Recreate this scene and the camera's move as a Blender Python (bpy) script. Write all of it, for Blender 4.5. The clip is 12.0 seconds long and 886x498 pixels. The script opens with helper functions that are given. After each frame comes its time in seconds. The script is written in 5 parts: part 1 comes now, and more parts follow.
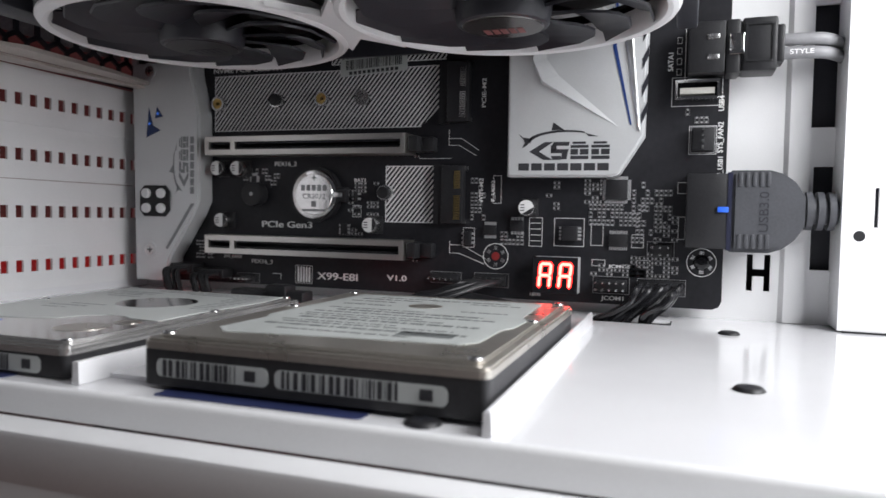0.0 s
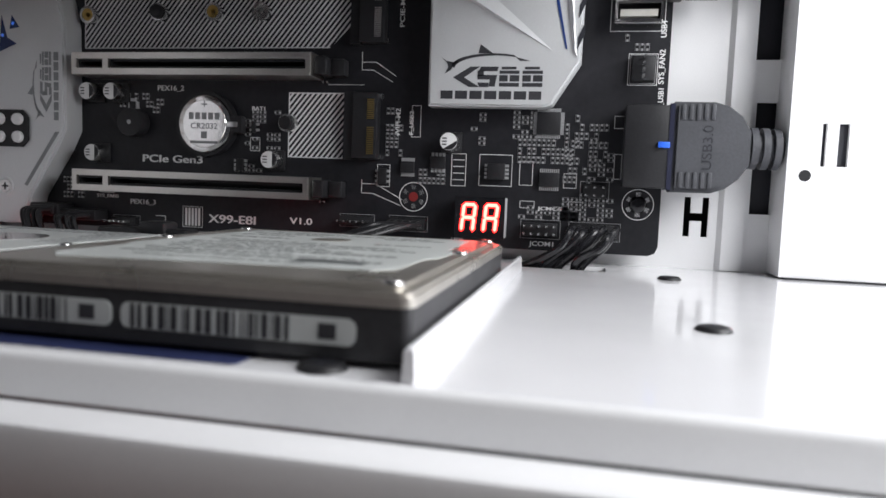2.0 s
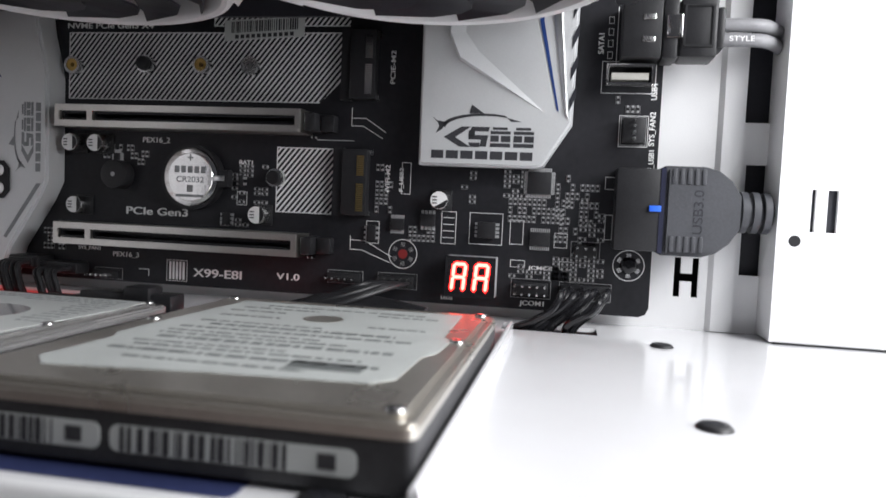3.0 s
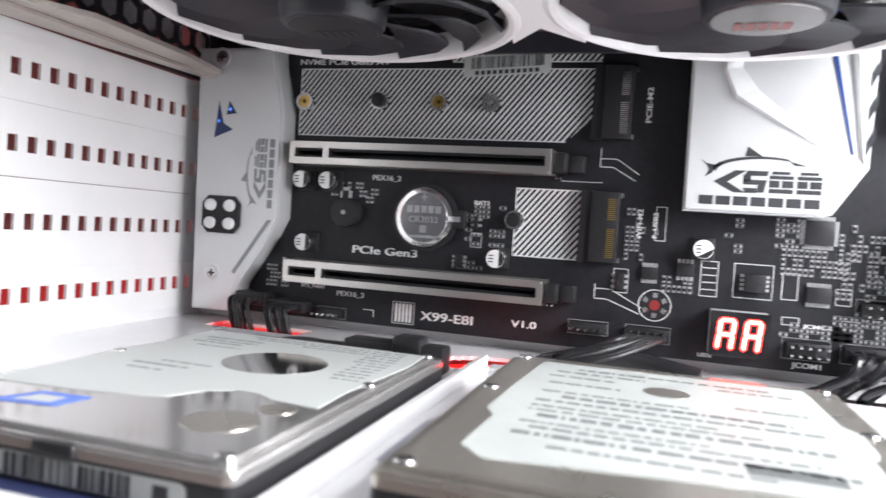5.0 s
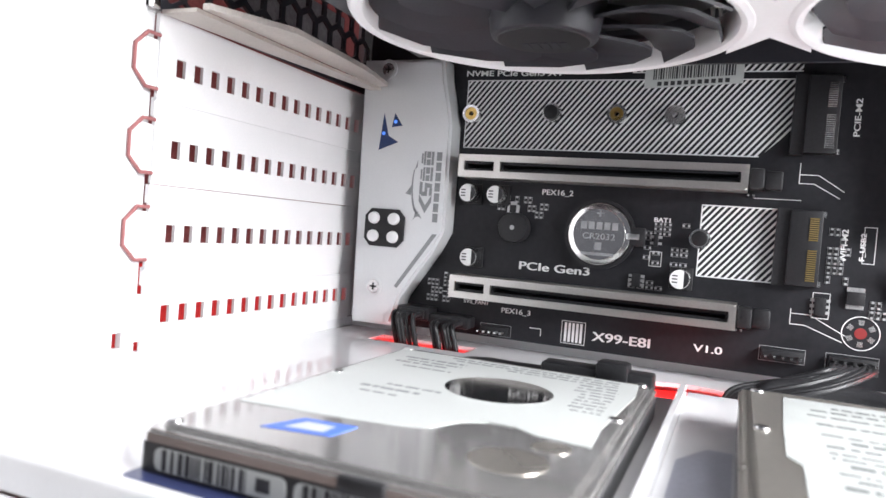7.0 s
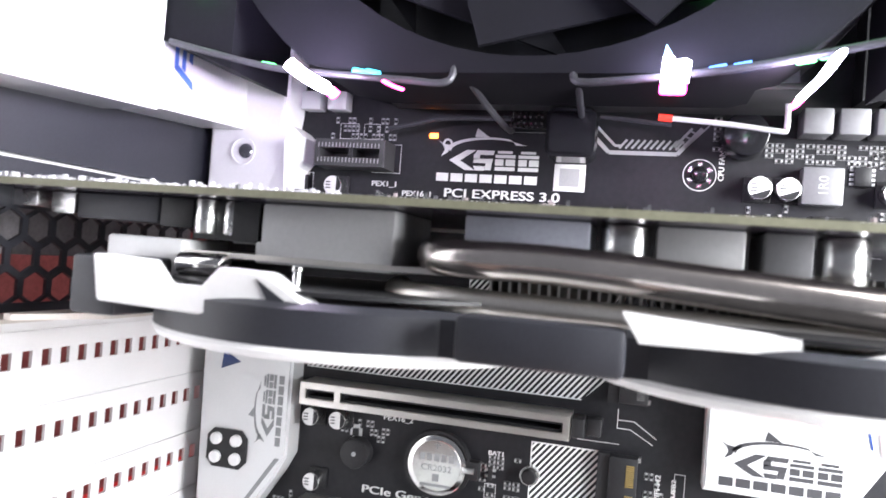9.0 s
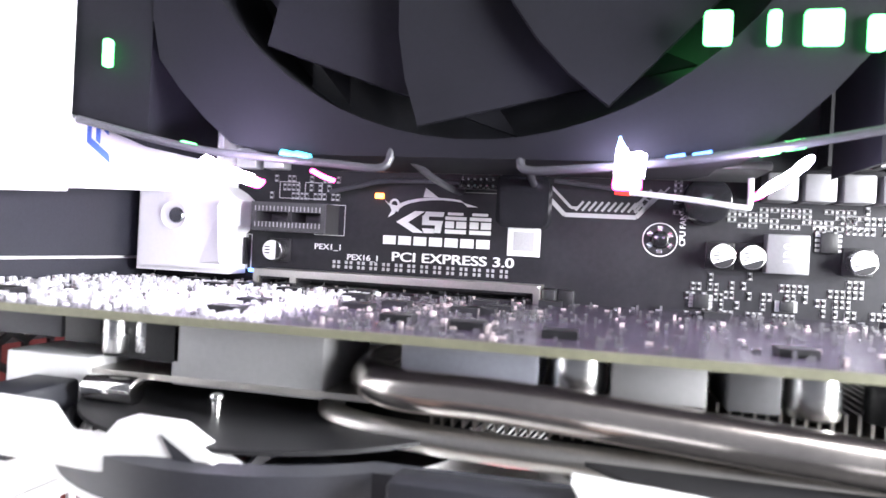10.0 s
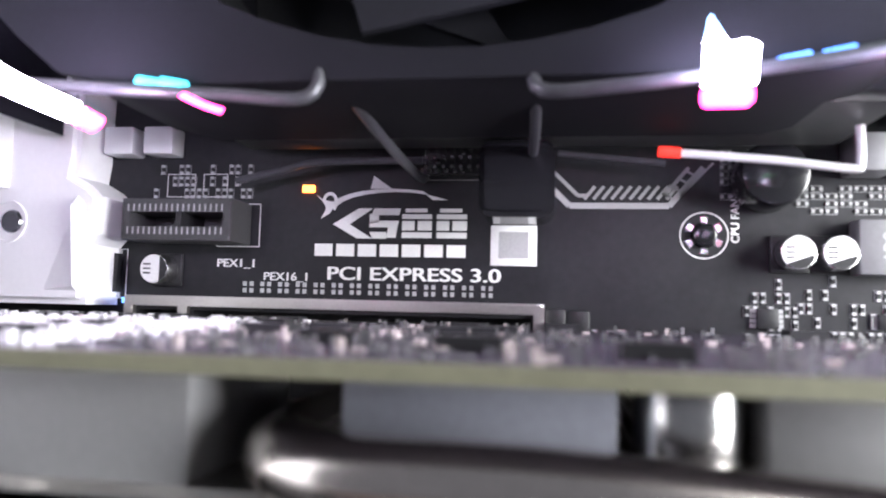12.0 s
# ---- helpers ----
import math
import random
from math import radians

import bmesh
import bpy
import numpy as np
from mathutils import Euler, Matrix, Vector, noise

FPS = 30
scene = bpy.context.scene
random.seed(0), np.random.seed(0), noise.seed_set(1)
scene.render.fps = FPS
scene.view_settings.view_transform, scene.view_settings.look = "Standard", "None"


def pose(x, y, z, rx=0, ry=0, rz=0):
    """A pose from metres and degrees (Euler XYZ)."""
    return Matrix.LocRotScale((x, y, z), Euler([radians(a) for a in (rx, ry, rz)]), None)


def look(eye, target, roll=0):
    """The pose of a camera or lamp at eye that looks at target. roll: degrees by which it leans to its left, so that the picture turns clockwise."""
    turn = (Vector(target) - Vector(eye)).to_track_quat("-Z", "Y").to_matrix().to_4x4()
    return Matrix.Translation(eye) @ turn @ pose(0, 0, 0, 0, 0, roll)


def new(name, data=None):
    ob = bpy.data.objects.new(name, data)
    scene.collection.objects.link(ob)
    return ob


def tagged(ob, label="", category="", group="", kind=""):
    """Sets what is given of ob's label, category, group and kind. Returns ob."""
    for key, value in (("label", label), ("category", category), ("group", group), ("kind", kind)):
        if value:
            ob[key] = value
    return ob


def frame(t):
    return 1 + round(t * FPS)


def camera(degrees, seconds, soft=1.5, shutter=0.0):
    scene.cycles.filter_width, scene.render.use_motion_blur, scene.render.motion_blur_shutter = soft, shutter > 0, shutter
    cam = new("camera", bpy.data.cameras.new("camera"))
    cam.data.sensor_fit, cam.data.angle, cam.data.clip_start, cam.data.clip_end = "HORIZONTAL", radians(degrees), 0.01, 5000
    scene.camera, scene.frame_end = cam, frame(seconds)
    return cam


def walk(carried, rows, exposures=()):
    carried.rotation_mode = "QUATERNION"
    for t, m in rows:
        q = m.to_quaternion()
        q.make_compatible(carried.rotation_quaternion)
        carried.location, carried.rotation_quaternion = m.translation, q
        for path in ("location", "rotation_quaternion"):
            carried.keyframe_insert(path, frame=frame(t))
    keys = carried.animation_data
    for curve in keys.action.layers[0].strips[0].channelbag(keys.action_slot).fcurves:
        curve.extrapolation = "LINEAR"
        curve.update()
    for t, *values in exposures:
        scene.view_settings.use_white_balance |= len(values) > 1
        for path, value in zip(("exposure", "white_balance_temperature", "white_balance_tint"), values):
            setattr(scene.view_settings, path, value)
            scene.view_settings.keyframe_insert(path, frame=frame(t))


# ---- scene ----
cam = camera(63.93, 12.0, shutter=0.25)
cam.data.dof.use_dof, cam.data.dof.focus_distance, cam.data.dof.aperture_fstop = True, 0.225, 24
EXPOSURES = [(0, 0.05), (0.5, -0.1), (1.5, -0.1), (2.0, 0.0), (2.7, 0.15), (4.3, -0.25), (4.6, -0.1), (5.0, 1.4), (5.4, 1.75), (6.7, 1.75), (8.5, 1.95), (9.0, 2.05), (9.5, 2.25), (10, 2.35), (10.5, 2.05), (11, 1.8), (12, 1.8)]
PATH = [
    (0, (0.19058, -0.26172, 0.03466), (-0.4545, 1.6291, -0.0580), 1.09),
    (0.5, (0.18951, -0.25579, 0.03115), (-0.3628, 1.6658, -0.0176), 2.03),
    (1, (0.18827, -0.25315, 0.02852), (-0.3171, 1.6818, 0.0057), 2.19),
    (1.5, (0.18529, -0.24417, 0.02683), (-0.2366, 1.7108, 0.0141), 2.82),
    (2, (0.18205, -0.23420, 0.02296), (-0.2230, 1.7170, -0.1466), 2.23),
    (2.5, (0.18191, -0.22973, 0.02459), (-0.2178, 1.7204, -0.1685), 2.09),
    (2.7, (0.18028, -0.23185, 0.02909), (-0.1851, 1.7274, -0.1372), 2.16),
    (4.3, (0.15226, -0.22728, 0.04472), (-0.1960, 1.7420, 0.0206), 3.29),
    (4.5, (0.14082, -0.22665, 0.04183), (-0.2359, 1.7373, 0.0071), 3.89),
    (5, (0.12306, -0.22974, 0.04007), (-0.4615, 1.6818, -0.0250), 3.82),
    (5.5, (0.10400, -0.23085, 0.03900), (-0.6303, 1.6280, -0.0363), 4.55),
    (6, (0.09087, -0.23265, 0.04006), (-0.6755, 1.6134, -0.0295), 4.70),
    (6.5, (0.08868, -0.23434, 0.04058), (-0.6860, 1.6084, -0.0237), 4.48),
    (6.7, (0.08827, -0.23432, 0.04067), (-0.6863, 1.6085, -0.0236), 4.58),
    (8.3, (0.09840, -0.24146, 0.07005), (-0.5877, 1.6371, 0.0534), 4.96),
    (8.5, (0.10190, -0.24567, 0.08502), (-0.5853, 1.6324, 0.1066), 6.15),
    (9, (0.10616, -0.23136, 0.11057), (-0.4289, 1.6955, 0.1404), 4.40),
    (9.5, (0.10715, -0.21990, 0.12744), (-0.4007, 1.7145, 0.1078), 3.99),
    (10, (0.10741, -0.21605, 0.13787), (-0.3445, 1.7322, 0.1260), 2.97),
    (10.5, (0.0945, -0.1709, 0.1314), (-0.2731, 1.7946, 0.1792), 2.37),
    (11, (0.0864, -0.1535, 0.1276), (-0.2500, 1.8133, 0.2550), 1.92),
    (11.5, (0.0852, -0.1512, 0.1266), (-0.2439, 1.8152, 0.2759), 1.71),
    (12, (0.0900, -0.1541, 0.1265), (-0.2051, 1.8158, 0.2875), 1.40),
]
walk(cam, [(t, look(e, g, r)) for t, e, g, r in PATH], EXPOSURES)


# ---- world and light ----
world = bpy.data.worlds.new("room_air")
scene.world = world
world.use_nodes = True
world.node_tree.nodes["Background"].inputs[0].default_value = (0.86, 0.88, 1.0, 1)
world.node_tree.nodes["Background"].inputs[1].default_value = 0.05


def lamp(name, eye, target, watts, size, colour=(1, 1, 1)):
    data = bpy.data.lights.new(name, "AREA")
    data.energy, data.shape, data.size, data.color = watts, "DISK", size, colour
    ob = new(name, data)
    ob.matrix_world = look(eye, target)
    return ob


lamp("ceiling_lamp", (0.75, -0.5, 1.2), (0.12, -0.05, 0.05), 2.3, 0.5, (1.0, 0.98, 0.98))
lamp("case_front_light", (0.385, -0.15, 0.165), (0.05, -0.03, 0.04), 1.4, 0.2, (0.97, 0.98, 1.0))

# ---- materials ----


def mat(name, colour, rough=0.5, metal=0.0, vary=0.12, grain=900, stain=60, bump=0.02, coat=0.0, glow=None, strength=1.0, spec=0.5):
    m = bpy.data.materials.new(name)
    m.use_nodes = True
    t = m.node_tree
    b = t.nodes["Principled BSDF"]
    b.inputs["Roughness"].default_value = rough
    b.inputs["Metallic"].default_value = metal
    b.inputs["Coat Weight"].default_value = coat
    b.inputs["Coat Roughness"].default_value = 0.08
    b.inputs["Specular IOR Level"].default_value = spec
    co = t.nodes.new("ShaderNodeTexCoord")
    fine = t.nodes.new("ShaderNodeTexNoise")
    fine.inputs["Scale"].default_value, fine.inputs["Detail"].default_value = grain, 3
    wide = t.nodes.new("ShaderNodeTexNoise")
    wide.inputs["Scale"].default_value, wide.inputs["Detail"].default_value = stain, 4
    for n in (fine, wide):
        t.links.new(co.outputs["Object"], n.inputs["Vector"])
    both = t.nodes.new("ShaderNodeMath")
    both.operation = "ADD"
    t.links.new(fine.outputs[0], both.inputs[0])
    t.links.new(wide.outputs[0], both.inputs[1])
    ramp = t.nodes.new("ShaderNodeMapRange")
    ramp.inputs[1].default_value, ramp.inputs[2].default_value = 0.6, 1.4
    t.links.new(both.outputs[0], ramp.inputs[0])
    mix = t.nodes.new("ShaderNodeMix")
    mix.data_type = "RGBA"
    mix.inputs[6].default_value = (*[c * (1 - vary) for c in colour], 1)
    mix.inputs[7].default_value = (*[min(1, c * (1 + vary)) for c in colour], 1)
    t.links.new(ramp.outputs[0], mix.inputs[0])
    t.links.new(mix.outputs[2], b.inputs["Base Color"])
    rr = t.nodes.new("ShaderNodeMapRange")
    rr.inputs[3].default_value, rr.inputs[4].default_value = max(0, rough - 0.06), min(1, rough + 0.08)
    t.links.new(wide.outputs[0], rr.inputs[0])
    t.links.new(rr.outputs[0], b.inputs["Roughness"])
    if bump:
        bp = t.nodes.new("ShaderNodeBump")
        bp.inputs["Strength"].default_value, bp.inputs["Distance"].default_value = bump, 0.0004
        t.links.new(fine.outputs[0], bp.inputs["Height"])
        t.links.new(bp.outputs[0], b.inputs["Normal"])
    if glow:
        b.inputs["Emission Color"].default_value = (*glow, 1)
        b.inputs["Emission Strength"].default_value = strength
    return m


WHITE = mat("white_paint", (0.82, 0.82, 0.84), 0.1, vary=0.025, grain=2500, bump=0.03, coat=0.5)
WHITE_MATT = mat("white_satin_paint", (0.78, 0.78, 0.79), 0.38, vary=0.04, grain=2500, bump=0.03)
WHITE_PLASTIC = mat("white_plastic", (0.8, 0.8, 0.81), 0.3, vary=0.03, bump=0.03)
PCB = mat("black_circuit_board", (0.013, 0.013, 0.016), 0.46, vary=0.35, grain=500, stain=90, bump=0.06, spec=0.3)
SILK = mat("white_print", (0.72, 0.72, 0.72), 0.6, vary=0.12, grain=3000, bump=0)
GREY_PRINT = mat("grey_print", (0.34, 0.34, 0.35), 0.6, vary=0.15, grain=3000, bump=0)
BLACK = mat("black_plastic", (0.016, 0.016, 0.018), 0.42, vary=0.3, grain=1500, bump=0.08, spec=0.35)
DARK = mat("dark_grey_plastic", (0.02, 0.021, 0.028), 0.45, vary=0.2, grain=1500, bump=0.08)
CABLE_GREY = mat("grey_rubber", (0.052, 0.054, 0.062), 0.55, vary=0.2, grain=1200, bump=0.1)
GLOSS_BLACK = mat("glossy_black_plastic", (0.01, 0.01, 0.012), 0.14, vary=0.3, bump=0.01)
STEEL = mat("slot_steel", (0.62, 0.6, 0.57), 0.34, 1.0, vary=0.1, grain=1500, bump=0.05)
CHROME = mat("chrome", (0.8, 0.79, 0.78), 0.12, 1.0, vary=0.06, grain=700, bump=0.03)
ALU = mat("brushed_aluminium", (0.76, 0.77, 0.78), 0.32, 1.0, vary=0.05, grain=1800, bump=0.04)
ALU_DARK = mat("cut_facet_aluminium", (0.45, 0.46, 0.5), 0.25, 1.0, vary=0.1)
SILVER_SATIN = mat("satin_silver_paint", (0.66, 0.67, 0.68), 0.35, 0.35, vary=0.04, grain=2500, bump=0.03)
DRIVE_STEEL = mat("drive_cover_steel", (0.6, 0.57, 0.52), 0.28, 0.85, vary=0.08, grain=900, bump=0.04)
DRIVE_BODY = mat("drive_cast_body", (0.03, 0.03, 0.033), 0.45, 0.2, vary=0.25, bump=0.1)
PAPER = mat("white_label_paper", (0.5, 0.52, 0.51), 0.45, vary=0.05, grain=2500, bump=0.02)
WORN_PAPER = mat("worn_label_paper", (0.45, 0.47, 0.46), 0.4, vary=0.12, grain=2500, stain=120, bump=0.03)
INK = mat("black_ink", (0.03, 0.03, 0.035), 0.5, vary=0.2, bump=0)
FADED_INK = mat("faded_ink", (0.13, 0.14, 0.14), 0.5, vary=0.3, bump=0)
GREY_INK = mat("grey_ink", (0.24, 0.25, 0.26), 0.55, vary=0.2, bump=0)
BLUE_INK = mat("blue_ink", (0.08, 0.17, 0.6), 0.45, vary=0.1, bump=0)
BLUE_PLASTIC = mat("blue_plastic", (0.03, 0.14, 0.75), 0.35, vary=0.1)
NAVY = mat("navy_film", (0.035, 0.045, 0.12), 0.3, vary=0.2)
GOLD = mat("gold_contact", (0.72, 0.52, 0.2), 0.3, 1.0, vary=0.1)
BRASS = mat("brass", (0.62, 0.42, 0.14), 0.28, 1.0, vary=0.15)
LEG = mat("soldered_leg", (0.48, 0.48, 0.49), 0.35, 0.5, vary=0.15)
TIN = mat("tinned_metal", (0.7, 0.7, 0.7), 0.25, 1.0, vary=0.15)
LED_RED = mat("red_segment_light", (0.6, 0.02, 0.01), 0.5, glow=(1.0, 0.012, 0.01), strength=11)
# panels behind the vents: outside light put into their colour and glow
RED_BACK = mat("red_glow_panel", (0.25, 0.01, 0.01), 0.6, vary=0.5, stain=45, glow=(0.6, 0.03, 0.03), strength=0.2)
RED_DIM = mat("dull_red_glow_panel", (0.16, 0.05, 0.05), 0.6, vary=0.5, stain=45, glow=(0.4, 0.1, 0.1), strength=0.06)
GREY_BACK = mat("grey_back_panel", (0.3, 0.29, 0.31), 0.6, vary=0.3, stain=60)
TIP_RED = mat("red_clip_tip", (0.7, 0.03, 0.02), 0.4, glow=(1.0, 0.03, 0.02), strength=0.5)
BLADE = mat("soft_black_fan_plastic", (0.006, 0.006, 0.009), 0.75, vary=0.2, bump=0.02, spec=0.15)
DULL_WIRE = mat("dull_steel_wire", (0.07, 0.07, 0.08), 0.4, 0.5, vary=0.2)
LED_STRONG = mat("bright_white_light_bar", (0.9, 0.9, 0.9), 0.4, glow=(0.8, 0.7, 1.0), strength=130)
LED_BLUEWHITE = mat("blue_white_light_tip", (0.5, 0.7, 0.9), 0.4, glow=(0.25, 0.5, 1.0), strength=4)
PIPE = mat("nickel_heat_pipe", (0.72, 0.67, 0.64), 0.24, 1.0, vary=0.12, grain=700, bump=0.03)
DRIVE_SHINE = mat("polished_drive_steel", (0.66, 0.65, 0.64), 0.12, 0.82, vary=0.05, grain=700, bump=0.015)
MIRROR_STEEL = mat("mirror_spindle_plate", (0.6, 0.59, 0.58), 0.05, 1.0, vary=0.04, bump=0.004)
LEDGE = mat("dull_nickel", (0.55, 0.51, 0.47), 0.42, 0.6, vary=0.12, grain=1200, bump=0.05)
RED_LIGHT = mat("red_floor_glow", (0.5, 0.01, 0.01), 0.5, glow=(1.0, 0.012, 0.012), strength=0.9)
LED_CORE = mat("hot_segment_core", (0.8, 0.2, 0.15), 0.5, glow=(1.0, 0.13, 0.1), strength=7)
LED_WHITE = mat("white_light_bar", (0.9, 0.9, 0.9), 0.4, glow=(0.72, 0.68, 1.0), strength=36)
LED_PINK = mat("pink_light_bar", (0.9, 0.1, 0.3), 0.4, glow=(1.0, 0.03, 0.3), strength=8)
CYAN_GLINT = mat("cyan_glint", (0.05, 0.5, 0.6), 0.4, glow=(0.05, 0.6, 0.85), strength=1.4)
LED_BLUE = mat("blue_light_spot", (0.05, 0.15, 0.8), 0.4, glow=(0.1, 0.3, 1.0), strength=1.6)
LED_GREEN = mat("green_light_spot", (0.05, 0.6, 0.1), 0.4, glow=(0.1, 0.9, 0.2), strength=2.2)
LED_ORANGE = mat("orange_light_spot", (0.8, 0.2, 0.02), 0.4, glow=(1.0, 0.22, 0.03), strength=4)
CARD = mat("graphics_card_board", (0.05, 0.042, 0.06), 0.22, vary=0.4, grain=700, stain=80, bump=0.1)
CARD_EDGE = mat("bare_board_edge", (0.16, 0.16, 0.11), 0.6, vary=0.2)
CHOKE = mat("grey_choke", (0.17, 0.17, 0.18), 0.5, 0.3, vary=0.1)
PAD = mat("grey_thermal_block", (0.42, 0.42, 0.43), 0.5, 0.2, vary=0.07)
BLUE_GREY = mat("blue_grey_tone", (0.33, 0.34, 0.4), 0.35)
WOOD = mat("table_wood", (0.19, 0.13, 0.11), 0.5, vary=0.25, grain=120, stain=8)

# ---- building helpers; lengths in millimetres ----
K = 0.001


def box(bm, x0, x1, y0, y1, z0, z1, r=0.0):
    got = bmesh.ops.create_cube(bm, size=1)["verts"]
    for v in got:
        v.co = Vector(((x0 + x1) / 2 + v.co.x * (x1 - x0), (y0 + y1) / 2 + v.co.y * (y1 - y0), (z0 + z1) / 2 + v.co.z * (z1 - z0))) * K
    if r:
        es = list({e for v in got for e in v.link_edges})
        bmesh.ops.bevel(bm, geom=es, offset=r * K, segments=2, profile=0.5, affect="EDGES")


def cyl(bm, c, axis, r0, r1, length, seg=24, r=0.0):
    """A cylinder or cone from c along axis ('x', '-y' ...)."""
    got = bmesh.ops.create_cone(bm, cap_ends=True, segments=seg, radius1=r0 * K, radius2=r1 * K, depth=length * K)["verts"]
    d = {"x": (1, 0, 0), "y": (0, 1, 0), "z": (0, 0, 1)}[axis[-1]]
    d = Vector(d) * (-1 if axis[0] == "-" else 1)
    m = Matrix.Translation((Vector(c) + d * (length / 2)) * K) @ d.to_track_quat("Z", "Y").to_matrix().to_4x4()
    bmesh.ops.transform(bm, matrix=m, verts=got)
    if r:
        es = [e for e in {e for v in got for e in v.link_edges} if len(e.link_faces) == 2 and any(len(f.verts) > 4 for f in e.link_faces)]
        bmesh.ops.bevel(bm, geom=es, offset=r * K, segments=2, profile=0.5, affect="EDGES")


def prism(bm, pts, plane, a, b):
    """A flat outline, given in the plane 'xz', 'xy' or 'yz', drawn out from a to b along the third axis."""
    def at(u, v, w):
        return Vector({"xz": (u, w, v), "xy": (u, v, w), "yz": (w, u, v)}[plane]) * K
    lo = [bm.verts.new(at(u, v, a)) for u, v in pts]
    hi = [bm.verts.new(at(u, v, b)) for u, v in pts]
    n = len(pts)
    fs = [bm.faces.new(lo), bm.faces.new(hi[::-1])]
    fs += [bm.faces.new((lo[i], hi[i], hi[(i + 1) % n], lo[(i + 1) % n])) for i in range(n)]
    bmesh.ops.recalc_face_normals(bm, faces=fs)


def sheet(bm, pts, y):
    """A thin printed outline facing the viewer's side of the board."""
    prism(bm, pts, "xz", y, y - 0.06)


def ring(bm, c, axis, r_in, r_out, length, seg=64):
    """A tube wall from c along axis."""
    d = Vector({"x": (1, 0, 0), "y": (0, 1, 0), "z": (0, 0, 1)}[axis[-1]]) * (-1 if axis[0] == "-" else 1)
    q = d.to_track_quat("Z", "Y")
    loops = []
    for rad, h in ((r_in, 0), (r_out, 0), (r_out, length), (r_in, length)):
        loops.append([bm.verts.new((Vector(c) + q @ Vector((rad * math.cos(2 * math.pi * i / seg), rad * math.sin(2 * math.pi * i / seg), h))) * K) for i in range(seg)])
    fs = []
    for k in range(4):
        a, b = loops[k], loops[(k + 1) % 4]
        fs += [bm.faces.new((a[i], a[(i + 1) % seg], b[(i + 1) % seg], b[i])) for i in range(seg)]
    bmesh.ops.recalc_face_normals(bm, faces=fs)


def smooth_path(pts, steps=8):
    pts = [Vector(p) for p in pts]
    out = []
    for i in range(len(pts) - 1):
        p0, p1, p2, p3 = pts[max(i - 1, 0)], pts[i], pts[i + 1], pts[min(i + 2, len(pts) - 1)]
        for s in range(steps):
            t = s / steps
            out.append(0.5 * ((2 * p1) + (p2 - p0) * t + (2 * p0 - 5 * p1 + 4 * p2 - p3) * t * t + (3 * p1 - p0 - 3 * p2 + p3) * t ** 3))
    return out + [pts[-1]]


def tube(bm, pts, r, seg=10, steps=8, flat=1.0, smooth=True):
    path = smooth_path(pts, steps) if smooth else [Vector(p) for p in pts]
    rows, side = [], None
    for i, p in enumerate(path):
        d = (path[min(i + 1, len(path) - 1)] - path[max(i - 1, 0)]).normalized()
        if side is None:
            side = d.orthogonal().normalized()
        side = (side - d * side.dot(d)).normalized()
        up = d.cross(side)
        rows.append([bm.verts.new((p + (side * math.cos(2 * math.pi * k / seg) + up * math.sin(2 * math.pi * k / seg) * flat) * r) * K) for k in range(seg)])
    fs = [bm.faces.new(rows[0]), bm.faces.new(rows[-1][::-1])]
    for a, b in zip(rows, rows[1:]):
        fs += [bm.faces.new((a[k], a[(k + 1) % seg], b[(k + 1) % seg], b[k])) for k in range(seg)]
    bmesh.ops.recalc_face_normals(bm, faces=fs)


def thing(name, label, category, group="", kind="", at=(0, 0, 0)):
    ob = new(name)
    ob.empty_display_size = 0.01
    ob.location = Vector(at) * K
    return tagged(ob, label, category, group, kind)


def part(name, bm, material, parent=None, label="", soft=True, kind=""):
    me = bpy.data.meshes.new(name)
    bm.to_mesh(me)
    bm.free()
    me.materials.append(material)
    if soft:
        me.polygons.foreach_set("use_smooth", [True] * len(me.polygons))
        me.set_sharp_from_angle(angle=radians(35))
    ob = new(name, me)
    if parent is not None:
        ob.parent = parent
        ob.matrix_parent_inverse = Matrix.Translation(-parent.location)
    return tagged(ob, label, kind=kind)


def solid(name, material, parent=None, label="", kind="", boxes=(), r=0.0, soft=True):
    bm = bmesh.new()
    for b in boxes:
        box(bm, *b, r=r)
    return part(name, bm, material, parent, label, soft, kind)


def words(name, text, x, z, height, parent, material, y=-0.05, turn=0, bold=0.0, wide=0.0):
    """Raised print on the board; x, z is the left end of its base line, wide its length."""
    cu = bpy.data.curves.new(name, "FONT")
    cu.body, cu.size, cu.extrude, cu.offset = text, height / 0.7 * K, 0.03 * K, 0.02 * K
    ob = bpy.data.objects.new(name, cu)
    me = bpy.data.meshes.new_from_object(ob)
    bpy.data.objects.remove(ob)
    if bold:
        twin = bmesh.new()
        twin.from_mesh(me)
        more = bmesh.ops.duplicate(twin, geom=list(twin.verts) + list(twin.edges) + list(twin.faces))["geom"]
        bmesh.ops.translate(twin, verts=[v for v in more if isinstance(v, bmesh.types.BMVert)], vec=(bold * K, bold * 0.3 * K, 0.01 * K))
        twin.to_mesh(me)
        twin.free()
    xs = [v.co.x for v in me.vertices]
    stretch = wide * K / (max(xs) - min(xs)) if wide else 1.0
    m = Matrix.Translation(Vector((x, y, z)) * K) @ Matrix.Rotation(radians(-turn), 4, "Y") @ Matrix.Rotation(radians(90), 4, "X") @ Matrix.Diagonal((stretch, 1, 1, 1))
    me.transform(m)
    me.materials.clear()
    me.materials.append(material)
    ob = new(name, me)
    ob.parent = parent
    ob.matrix_parent_inverse = Matrix.Translation(-parent.location)
    return ob


rng = random.Random(7)

# ---- the case: the large structure ----


